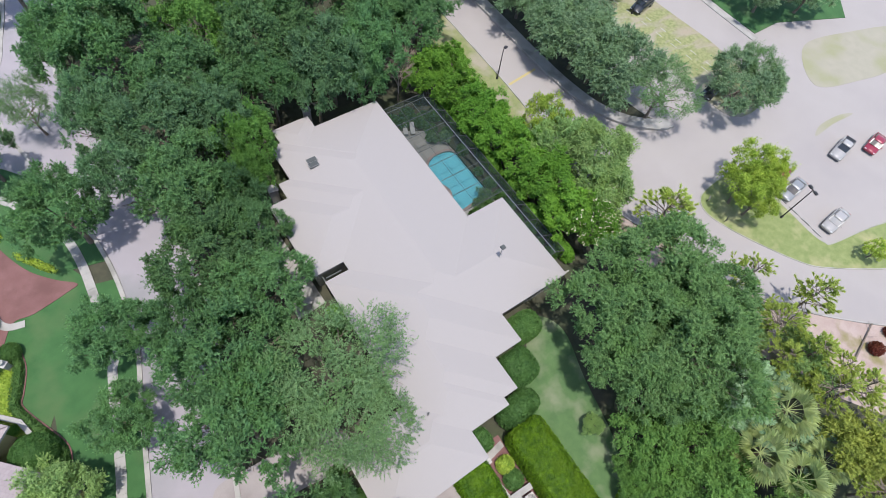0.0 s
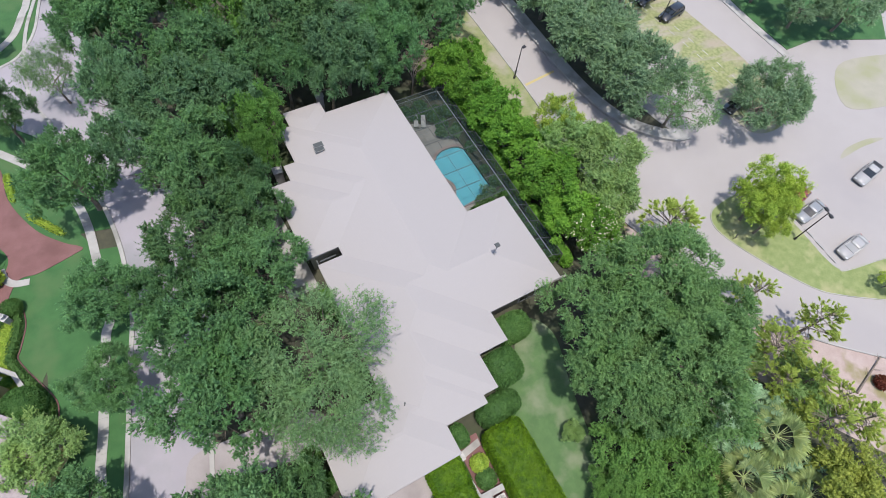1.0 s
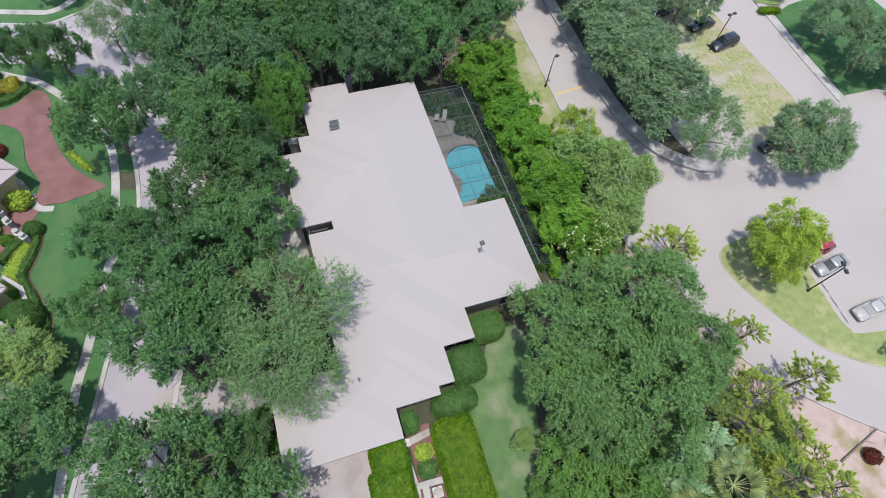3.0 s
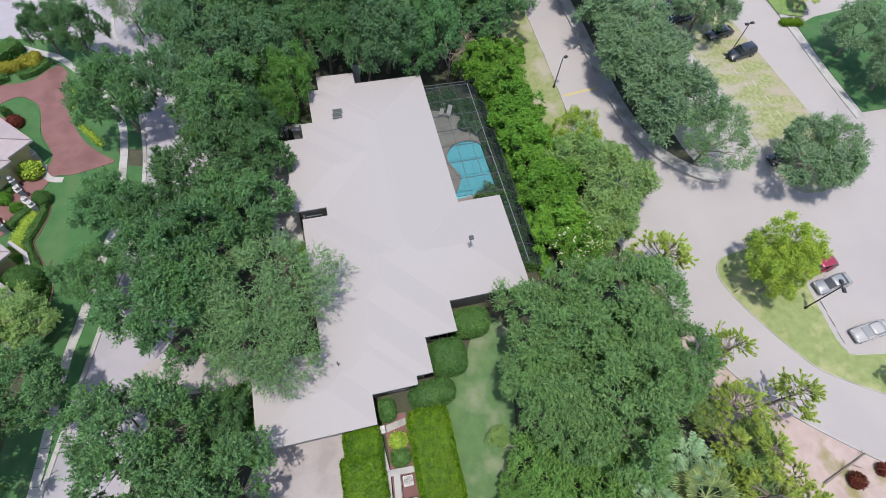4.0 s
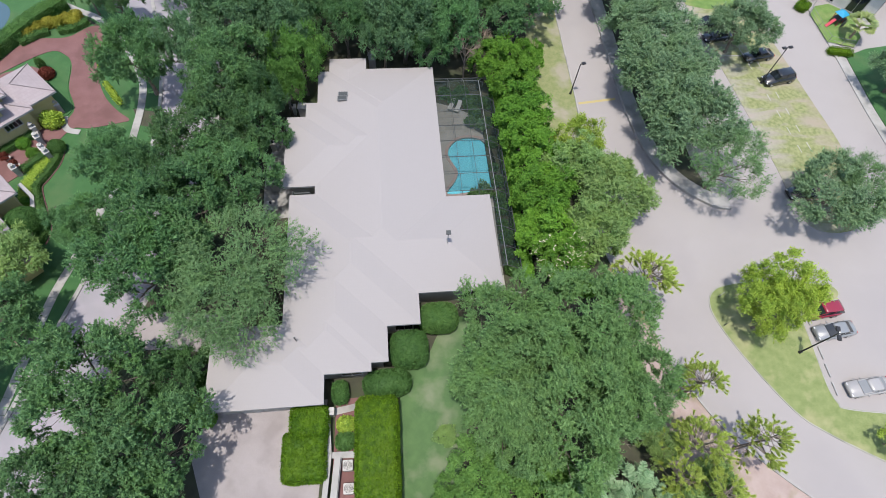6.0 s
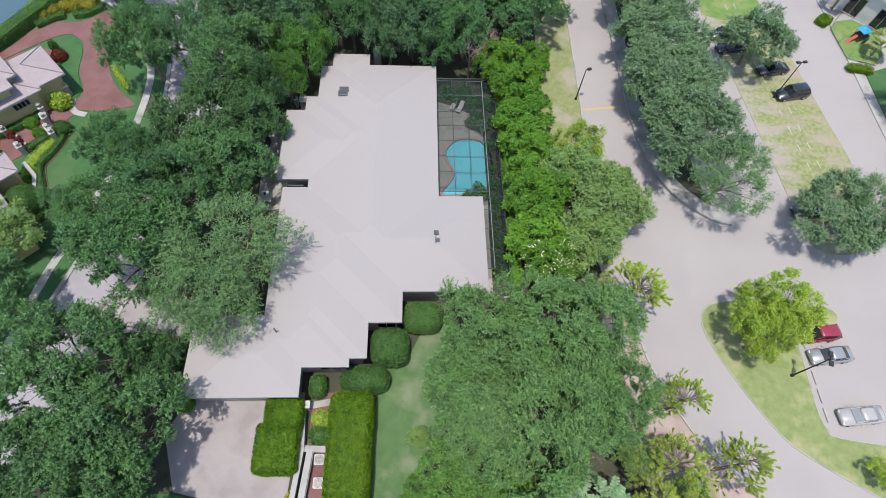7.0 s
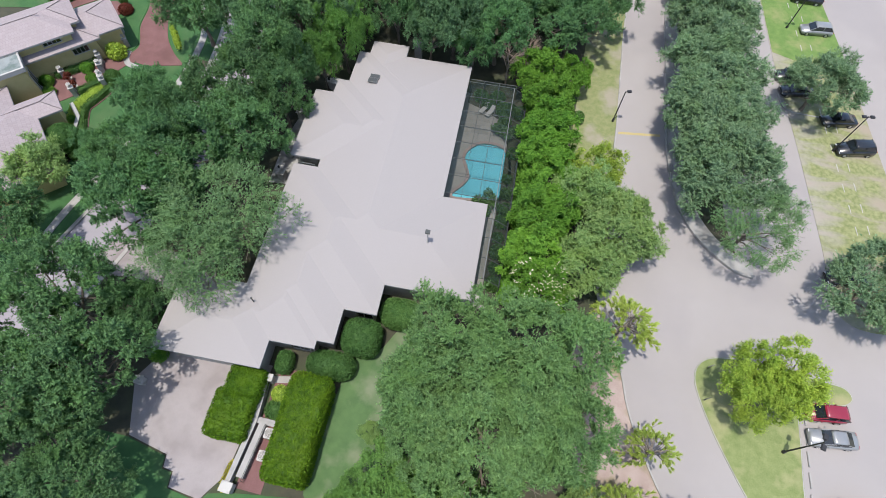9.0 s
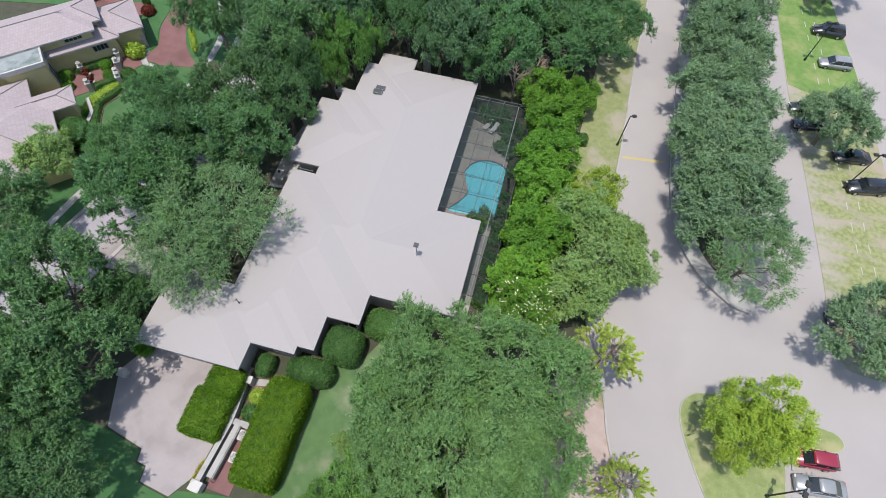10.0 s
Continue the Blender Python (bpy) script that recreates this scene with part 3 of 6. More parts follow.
# ---- main house ----
TILT_HOUSE = 2.8
house_pose = pose(0, 0, 0, 0, 0, TILT_HOUSE)
EAVE = 3.77
PLAN = [(-1.25, 0.25), (8.5, 0.25), (8.5, 2.75), (12.5, 2.75), (12.5, 3.5), (14, 3.5), (14, 6.75), (17, 6.75), (17, 9.75), (25, 9.75), (25, 20.25), (20.5, 20.25), (20.5, 38.5), (12.75, 38.5),
        (12.75, 40.25), (8.5, 40.25), (8.5, 38.25), (7.25, 38.25), (7.25, 33.5), (6, 33.5), (6, 31.5), (4, 31.5), (4, 22.25), (7.25, 22.25), (7.25, 21.25), (4.75, 21.25), (4.75, 7.5), (-1.25, 7.5)]


def inside(poly, x, y):
    c = False
    for i in range(len(poly)):
        (x0, y0), (x1, y1) = poly[i - 1], poly[i]
        if (y0 > y) != (y1 > y) and x < (x1 - x0) * (y - y0) / (y1 - y0) + x0:
            c = not c
    return c


def inset(poly, d):
    out, n = [], len(poly)
    for i in range(n):
        (ax, ay), (bx, by), (cx, cy) = poly[i - 1], poly[i], poly[(i + 1) % n]
        l0, l1 = math.hypot(bx - ax, by - ay), math.hypot(cx - bx, cy - by)
        n0, n1 = (-(by - ay) / l0, (bx - ax) / l0), (-(cy - by) / l1, (cx - bx) / l1)
        out.append((bx + d * (n0[0] + n1[0]), by + d * (n0[1] + n1[1])))
    return out


def hip_roof(poly, eave, pitch, step=0.25):
    """Hips and valleys over a right-angled plan: the height grows with the distance from the eaves."""
    xs, ys = [p[0] for p in poly], [p[1] for p in poly]
    nx, ny = round((max(xs) - min(xs)) / step), round((max(ys) - min(ys)) / step)
    gx, gy = np.meshgrid(min(xs) + step * np.arange(nx + 1), min(ys) + step * np.arange(ny + 1), indexing="ij")
    dist = np.full(gx.shape, 99.0)
    for i in range(len(poly)):
        (x0, y0), (x1, y1) = poly[i - 1], poly[i]
        dx = np.maximum(np.maximum(min(x0, x1) - gx, gx - max(x0, x1)), 0)
        dy = np.maximum(np.maximum(min(y0, y1) - gy, gy - max(y0, y1)), 0)
        dist = np.minimum(dist, np.maximum(dx, dy))
    bm, vs = bmesh.new(), {}
    uv = bm.loops.layers.uv.new("UVMap")

    def vert(i, j):
        if (i, j) not in vs:
            vs[i, j] = bm.verts.new((gx[i, j], gy[i, j], eave + math.tan(radians(pitch)) * dist[i, j]))
        return vs[i, j]
    for i in range(nx):
        for j in range(ny):
            if inside(poly, gx[i, j] + step / 2, gy[i, j] + step / 2):
                a, b, c, d = vert(i, j), vert(i + 1, j), vert(i + 1, j + 1), vert(i, j + 1)
                tri = ((a, b, c), (a, c, d)) if abs(b.co.z - d.co.z) < abs(a.co.z - c.co.z) else ((a, b, d), (b, c, d))
                for f in tri:
                    f = bm.faces.new(f)
                    f.normal_update()
                    side = abs(f.normal.x) > abs(f.normal.y)
                    for lp in f.loops:
                        lp[uv].uv = (lp.vert.co.y, lp.vert.co.x) if side else (lp.vert.co.x, lp.vert.co.y)
    bmesh.ops.dissolve_limit(bm, angle_limit=0.01, verts=bm.verts, edges=bm.edges)
    return bm


def prism(poly, z0, z1):
    bm = bmesh.new()
    vs = [bm.verts.new((x, y, z0)) for x, y in poly]
    f = bm.faces.new(vs)
    r = bmesh.ops.extrude_face_region(bm, geom=[f])
    bmesh.ops.translate(bm, vec=(0, 0, z1 - z0), verts=[v for v in r["geom"] if isinstance(v, bmesh.types.BMVert)])
    bmesh.ops.recalc_face_normals(bm, faces=bm.faces)
    return bm


def rim(poly, z0, z1, d):
    """A board round a plan, d thick, inwards."""
    inn = inset(poly, d)
    n = len(poly)
    v = [(*p, z) for z in (z0, z1) for p in poly] + [(*p, z) for z in (z0, z1) for p in inn]
    f = []
    for i in range(n):
        j = (i + 1) % n
        f += [(i, j, n + j, n + i), (2 * n + j, 2 * n + i, 3 * n + i, 3 * n + j), (i, 2 * n + i, 2 * n + j, j), (n + i, n + j, 3 * n + j, 3 * n + i)]
    return mesh_of("rim", v, f)


house = thing("house", 0, 0, 0, TILT_HOUSE, "rambling single-storey house with a low white tiled hip roof", "house")
part("wall", prism(inset(PLAN, 0.6), 0.0, EAVE - 0.25), M_STUCCO, house, "cream stucco walls")
part("roof", hip_roof(PLAN, EAVE, 8.5), M_ROOF, house, "sunlit white concrete tile hip roof")
part("fascia", rim(PLAN, EAVE - 0.24, EAVE - 0.01, 0.05), M_FASCIA, house, "grey painted fascia board")
part("soffit", prism(inset(PLAN, 0.05), EAVE - 0.24, EAVE - 0.18), M_WHITE, house, "white soffit under the eaves")


def house_window(parent, u, v, z, w, h, turn, panes=2):
    """A window of panes in a white frame, set 3 cm proud of the wall; turn is the way it faces."""
    m = pose(u, v, z, 0, 0, turn)
    bm = bmesh.new()
    for s in (-1, 1):
        box(bm, (s * (w / 2 + 0.04), -0.03, h / 2), (0.08, 0.1, h + 0.16))
        box(bm, (0, -0.03, h / 2 + s * (h / 2 + 0.04)), (w - 0.001, 0.1, 0.08))
    for k in range(1, panes):
        box(bm, (-w / 2 + w * k / panes, -0.03, h / 2), (0.05, 0.08, h - 0.002))
    win = part("window", bm, M_WHITE, parent, "white framed window")
    win.matrix_basis = m
    for k in range(panes):
        bm = box(bmesh.new(), (-w / 2 + w * (k + 0.5) / panes, -0.01, h / 2), (w / panes - 0.05, 0.03, h - 0.004))
        part("pane", bm, M_GLASS, win)
    return win


for u, w in ((22.6, 2.8),):
    house_window(house, u, 10.35, 0.3, w, 2.3, 0, 3)
house_window(house, 15.5, 7.35, 0.9, 1.6, 1.4, 0)
house_window(house, 10.6, 3.35, 0.9, 1.8, 1.4, 0)
for v in (25.5, 29.0):
    house_window(house, 4.6, v, 0.8, 1.8, 1.5, -90)
for v in (23, 26.5, 30, 33.5, 36.5):
    house_window(house, 19.9, v, 0.3, 2.6, 2.3, 90, 3)
house_window(house, 22.5, 19.65, 0.3, 2.8, 2.3, 180, 3)
bm = box(bmesh.new(), (3.6, 0.83, 1.25), (5.2, 0.05, 2.3))
for k in range(4):
    box(bm, (3.6, 0.80, 0.39 + 0.57 * k), (5.1, 0.04, 0.5), 0, 0.015)
part("garage_door", bm, M_WHITE, house, "white sectional garage door")
# roof lights in pairs, chimney with a dark cap, vent pipe
for k in range(2):
    bm = box(bmesh.new(), (10.05 + 0.1 * k, 33.0 + 0.62 * k + 0.45, EAVE + 0.64), (1.05, 0.57, 0.18), 0, 0.02)
    sl = part("skylight", bm, M_ALU, house, "aluminium framed roof light")
    part("glazing", box(bmesh.new(), (10.05 + 0.1 * k, 33.0 + 0.62 * k + 0.45, EAVE + 0.725), (0.98, 0.5, 0.03)), M_BRONZE, sl, "dark tinted glazing")
ch = thing("roof_flue", 20.08, 14.44, 0, 0, "white flue pipe with a dark square cap", "chimney")
ch.parent = house
tagged(ch, "white roof flue")
del ch["category"]
part("flue", tube(bmesh.new(), (0, 0, 3.7), (0, 0, 6.45), 0.045, 0.045, 10), M_WHITE, ch, "white flue pipe")
bm = box(bmesh.new(), (0, 0, 6.5), (0.46, 0.44, 0.14), 0, 0.03)
part("flue_cap", bm, M_BRONZE, ch, "dark metal flue cap")
bm = tube(bmesh.new(), (6.1, 5.8, EAVE), (6.1, 5.8, EAVE + 1.1), 0.05)
tube(bm, (6.1, 5.8, EAVE + 1.05), (6.1, 5.8, EAVE + 1.15), 0.085)
part("vent_pipe", bm, M_BRONZE, house, "small dark vent pipe")
# entry wall seen through the notch of the roof
part("entry_screen", box(box(bmesh.new(), (4.9, 21.75, 2.9), (0.12, 0.9, 0.4)), (5.9, 21.75, 3.3), (1.6, 0.12, 0.12)), M_BRONZE, house, "dark bronze entry frame")

# ---- pool, deck and screen cage ----
to_world = lambda u, v: tuple((house_pose @ Vector((u, v, 0)))[:2])
POOL = curve_line([(20.2, 30.4), (21.2, 31.6), (22.6, 32.0), (24.2, 31.7), (25.1, 30.2), (25.5, 28), (25.4, 25.8), (24.9, 24.3), (22.5, 23.9), (20.2, 23.6), (19.7, 24.2), (20.6, 25.6), (21.0, 26.8), (20.5, 28.0), (20.0, 29.2)], True, 5)
DECK = [to_world(*p) for p in ((20.0, 10.6), (27.5, 10.6), (27.5, 38.0), (20.0, 38.0))]
slab("pool_deck", DECK, -0.1, 0.26, M_DECK, None, "grey stone pool deck round a free-form pool", "deck", "structure", POOL)
pool = thing("swimming_pool", 0, 0, 0, 0, "free-form swimming pool with clear turquoise water", "pool")
slab("basin", POOL, 0.0, 0.03, M_PLASTER, pool, "turquoise plaster basin")
bm = bmesh.new()
f = bm.faces.new([bm.verts.new((x, y, 0.19)) for x, y in POOL])
bmesh.ops.triangulate(bm, faces=[f])
bmesh.ops.recalc_face_normals(bm, faces=bm.faces)
water = part("water", bm, M_WATER, pool, "clear still water")
water.visible_shadow = False
ribbon("coping", POOL, 0.12, -0.22, 0.05, 0.3, M_COPING, True, "pinkish stone coping", "", "", pool)
slab("planting_bed", [to_world(*p) for p in ((25.9, 11), (27.6, 10.7), (27.6, 38.1), (20.6, 38.1), (20.6, 36.3), (22.5, 35.6), (24.6, 34.4), (25.3, 32.8), (26.0, 31.5), (26.1, 24), (25.9, 18))], 0.0, 0.3, M_SOIL, None, "dark planted border inside the pool cage", "bed", "structure")

cage = thing("pool_cage", 0, 0, 0, TILT_HOUSE, "bronze aluminium screen enclosure over the pool", "pool cage")
TOP, LOW, U_IN, U_TOP, U_OUT = 3.55, 2.45, 20.5, 25.75, 27.35
V0, V1, VN = 11.0, 36.4, 37.9
vs = [V1 - 2.2 * k for k in range(12)]


def beam(a, b, w=0.042, mat=M_BRONZE, name="beam"):
    part(name, tube(bmesh.new(), a, b, w, w, 4), mat, cage)


for v in vs:
    u0 = U_IN if v > 20.4 else 25.05
    beam((u0, v, TOP), (U_TOP, v, TOP))
    beam((U_TOP, v, TOP), (U_OUT, v, LOW))
    beam((U_OUT, v, LOW), (U_OUT, v, 0.26), name="post")
for u, z, mat in ((22.25, TOP, M_BRONZE), (24.0, TOP, M_BRONZE)):
    beam((u, 20.5, z + 0.02), (u, V1, z + 0.02), 0.026, mat, "purlin")
beam((U_TOP, vs[-1], TOP), (U_TOP, V1, TOP), 0.04, M_ALU, "purlin")
beam((U_OUT, vs[-1], LOW), (U_OUT, V1 + 1.0, LOW), 0.05, M_BRONZE, "purlin")
beam((U_OUT, vs[-1], 1.2), (U_OUT, V1 + 1.0, 1.2), 0.04, M_BRONZE, "purlin")
for u in (U_IN, 22.25, 24.0, U_TOP):
    beam((u, V1, TOP), (u + (0.9 if u == U_TOP else 0), VN, LOW))
    beam((u + (0.9 if u == U_TOP else 0), VN, LOW), (u + (0.9 if u == U_TOP else 0), VN, 0.26), name="post")
beam((U_IN, VN, LOW), (26.65, VN, LOW), 0.06)
beam((U_OUT, V1 + 1.0, LOW), (26.65, VN, LOW), 0.06)


def screen(quad):
    part("screen_panel", mesh_of("screen_panel", quad, [(0, 1, 2, 3)], M_SCREEN), M_SCREEN, cage)


for a, b in zip(vs, vs[1:]):
    if b > 20.2:
        for u0, u1 in ((U_IN, 22.25), (22.25, 24.0), (24.0, U_TOP)):
            screen([(u0, a, TOP), (u1, a, TOP), (u1, b, TOP), (u0, b, TOP)])
    else:
        screen([(25.05, min(a, 20.2), TOP), (U_TOP, min(a, 20.2), TOP), (U_TOP, b, TOP), (25.05, b, TOP)])
    screen([(U_TOP, a, TOP), (U_OUT, a, LOW), (U_OUT, b, LOW), (U_TOP, b, TOP)])
    screen([(U_OUT, a, LOW), (U_OUT, a, 0.26), (U_OUT, b, 0.26), (U_OUT, b, LOW)])
screen([(U_IN, V1, TOP), (U_TOP, V1, TOP), (26.65, VN, LOW), (U_IN, VN, LOW)])
screen([(U_IN, VN, LOW), (26.65, VN, LOW), (26.65, VN, 0.26), (U_IN, VN, 0.26)])


def sun_lounger():
    t = thing("sun_lounger", 0, 0, 0, 0, "pale reclining sun lounger on the pool deck", "lounger", "loungers by the pool")
    bm = bmesh.new()
    for s in (-1, 1):
        tube(bm, (s * 0.31, -0.95, 0.3), (s * 0.31, 0.95, 0.3), 0.025)
    part("frame", bm, M_ALU, t)
    for x in (-0.28, 0.28):
        for y in (-0.7, 0.6):
            part("leg", tube(bmesh.new(), (x, y, 0), (x, y, 0.3), 0.022), M_ALU, t)
    part("mattress", box(bmesh.new(), (0, -0.35, 0.36), (0.6, 1.2, 0.08), 0, 0.03), M_FABRIC, t, "pale fabric mattress")
    part("backrest", box(bmesh.new(), (0, 0.58, 0.55), (0.6, 0.8, 0.08), 0, 0.03, pose(0, 0, 0, 32)), M_FABRIC, t, "raised pale fabric backrest")
    return t


ch1 = sun_lounger()
small = Matrix.Diagonal((0.85, 0.85, 0.85, 1))
ch1.matrix_basis = pose(20.9, 36.6, 0.3, 0, 0, -22) @ small
copy_thing(ch1, pose(21.7, 36.25, 0.3, 0, 0, -22)).matrix_basis = pose(21.7, 36.25, 0.3, 0, 0, -22) @ small


# ---- plants ----
def unit(a):
    return a / np.maximum(np.linalg.norm(a, axis=-1, keepdims=True), 1e-6)


def leaves_mesh(name, base, along, normal, length, width, material):
    """Many small leaves, each two triangles folded along its rib."""
    side = unit(np.cross(along, normal))
    n = len(base)
    length, width = np.asarray(length).reshape(-1, 1), np.asarray(width).reshape(-1, 1)
    mid = base + along * length * 0.45
    up = unit(np.cross(side, along)) * width * 0.25
    v = np.empty((n, 4, 3))
    v[:, 0], v[:, 1], v[:, 2], v[:, 3] = base, mid + side * width * 0.5 + up, base + along * length, mid - side * width * 0.5 + up
    me = bpy.data.meshes.new(name)
    me.vertices.add(4 * n)
    me.vertices.foreach_set("co", v.reshape(-1).astype(np.float32))
    idx = (np.arange(n) * 4)[:, None] + np.array([[0, 1, 2, 0, 2, 3]])
    me.loops.add(6 * n)
    me.loops.foreach_set("vertex_index", idx.reshape(-1).astype(np.int32))
    me.polygons.add(2 * n)
    me.polygons.foreach_set("loop_start", (np.arange(2 * n) * 3).astype(np.int32))
    me.polygons.foreach_set("loop_total", np.full(2 * n, 3, np.int32))
    me.update(calc_edges=True)
    me.materials.append(material)
    return me


def slim_mesh(name, base, along, normal, length, width, material):
    """Many slim pointed leaves, a triangle each."""
    side = unit(np.cross(along, normal))
    n = len(base)
    v = np.empty((n, 3, 3))
    length, width = np.asarray(length).reshape(-1, 1), np.asarray(width).reshape(-1, 1)
    v[:, 0], v[:, 1], v[:, 2] = base + side * width * 0.5, base - side * width * 0.5, base + along * length
    me = bpy.data.meshes.new(name)
    me.vertices.add(3 * n)
    me.vertices.foreach_set("co", v.reshape(-1).astype(np.float32))
    me.loops.add(3 * n)
    me.loops.foreach_set("vertex_index", np.arange(3 * n, dtype=np.int32))
    me.polygons.add(n)
    me.polygons.foreach_set("loop_start", (np.arange(n) * 3).astype(np.int32))
    me.polygons.foreach_set("loop_total", np.full(n, 3, np.int32))
    me.update(calc_edges=True)
    me.materials.append(material)
    return me


def crown_mesh(name, seed, R, H, clumps, twigs, per, leaf_len, leaf_w, material, spread=1.0, low=-0.45, fill=0.3, clump_r=0.24, droop=0.0, slim=False):
    """A crown of leafy clumps on an uneven dome of radius R and height H, its middle at the origin."""
    g = np.random.default_rng(seed)
    d = unit(g.normal(size=(clumps * 3, 3)))
    d = d[d[:, 2] > low][:clumps]
    lump = 0.82 + 0.16 * np.sin(3 * np.arctan2(d[:, 1], d[:, 0]) + seed) + 0.10 * np.sin(5 * np.arctan2(d[:, 1], d[:, 0]) + 2.3 * seed) * (1 - d[:, 2])
    r = lump * np.where(g.random(len(d)) < fill, g.uniform(0.35, 0.72, len(d)), g.uniform(0.78, 1.06, len(d)))
    c = d * r[:, None] * np.array([R, R, H / 2])
    cr = clump_r * R * g.uniform(0.65, 1.25, len(d))
    out = unit(d * np.array([1, 1, 0.8]) + np.array([0, 0, 0.35]))
    td = unit(out[:, None] * 0.75 + unit(g.normal(size=(len(d), twigs, 3))) * spread)
    ts = c[:, None] + td * cr[:, None, None] * g.uniform(0.15, 0.6, (len(d), twigs, 1)) + g.normal(size=(len(d), twigs, 3)) * cr[:, None, None] * 0.12
    tl = cr[:, None] * g.uniform(0.3, 0.65, (len(d), twigs))
    ts, td, tl = ts.reshape(-1, 3), td.reshape(-1, 3), tl.reshape(-1)
    s = (np.arange(per) + g.random((len(ts), per))) / per
    base = ts[:, None] + td[:, None] * (s * tl[:, None])[..., None]
    base[..., 2] -= droop * s ** 2 * tl[:, None]
    base += g.normal(size=base.shape) * 0.05 * tl[:, None, None]
    al = unit(td[:, None] * 0.55 + unit(g.normal(size=base.shape)) * 0.9)
    nm = unit(np.array([0, 0, 0.75]) + g.normal(size=base.shape) * 0.45 + td[:, None] * 0.85)
    k = base.shape[0] * per
    f = g.uniform(0.7, 1.3, k)
    return (slim_mesh if slim else leaves_mesh)(name, base.reshape(-1, 3), al.reshape(-1, 3), nm.reshape(-1, 3), leaf_len * f, leaf_w * f, material)


def trunk_mesh(name, seed, height, r, R, H, limbs=7, fine=4):
    """A tapered, slightly bent trunk with limbs and branches that reach into the crown."""
    g = np.random.default_rng(seed)
    bm = bmesh.new()
    p, z = Vector((0, 0, 0)), 0.0
    joint = []
    for k in range(4):
        q = p + Vector((g.normal() * 0.12, g.normal() * 0.12, height * 0.62 / 4))
        tube(bm, p, q, r * (1.25 if k == 0 else 1 - 0.12 * k), r * (1 - 0.12 * (k + 1)), 8)
        p = q
        joint.append(q.copy())
    for k in range(limbs):
        a = k * 2 * math.pi / limbs + g.normal() * 0.3
        s = joint[1 + k % 3]
        e = Vector((math.cos(a) * R * g.uniform(0.5, 0.7), math.sin(a) * R * g.uniform(0.5, 0.7), height * 0.62 + H * g.uniform(-0.05, 0.25)))
        m = s.lerp(e, 0.5) + Vector((0, 0, 0.25))
        tube(bm, s, m, r * 0.45, r * 0.3, 6)
        tube(bm, m, e, r * 0.3, r * 0.12, 6)
        for j in range(fine):
            b = a + g.normal() * 0.6
            t = m.lerp(e, g.uniform(0.1, 1.0))
            tube(bm, t, t + Vector((math.cos(b) * R * 0.3, math.sin(b) * R * 0.3, H * g.uniform(0.05, 0.2))), r * 0.12, r * 0.04, 5)
    me = bpy.data.meshes.new(name)
    bm.to_mesh(me)
    bm.free()
    me.materials.append(M_BARK)
    return me


def tree_kind(name, label, category, group, crown, R, H, mid, trunk_r, seed, limbs=7):
    """A tree of trunk and crown; mid: the height of the crown's middle."""
    t = thing(name, 0, 0, 0, 0, label, category, group)
    part("trunk", trunk_mesh("trunk", seed, mid * 1.15, trunk_r, R, H, limbs), M_BARK, t, "rough grey trunk and limbs")
    c = part("crown", crown, None, t)
    c.matrix_basis = pose(0, 0, mid)
    return t


def plant(proto, first, x, y, s=1.0, sz=None, turn=0.0, z=0.0):
    """Sets the prototype at its first place, copies of it after that."""
    m = pose(x, y, z, 0, 0, turn) @ Matrix.Diagonal((s, s, sz or s, 1))
    if first:
        proto.matrix_basis = m
        return proto
    made = copy_thing(proto, Matrix.Identity(4))
    made.matrix_basis = m
    return made


def grove(protos, rows):
    """rows: x, y, radius, height scale; protos take turns."""
    rnd = random.Random(len(rows))
    for k, (x, y, s, sz) in enumerate(rows):
        plant(protos[k % len(protos)], k < len(protos), x, y, s, sz, rnd.uniform(0, 360))


def oak(k, material, label):
    return tree_kind("oak_tree", label, "tree", "oaks round the house",
                     crown_mesh("crown", 10 + k, 5.0, 6.4, 126, 36, 10, 0.19, 0.11, material, 0.8, fill=0.28, clump_r=0.195, slim=True), 5.0, 6.4, 5.6, 0.28, 40 + k)


OAK_TEXT = "dense dark green live oak with a broad crown"
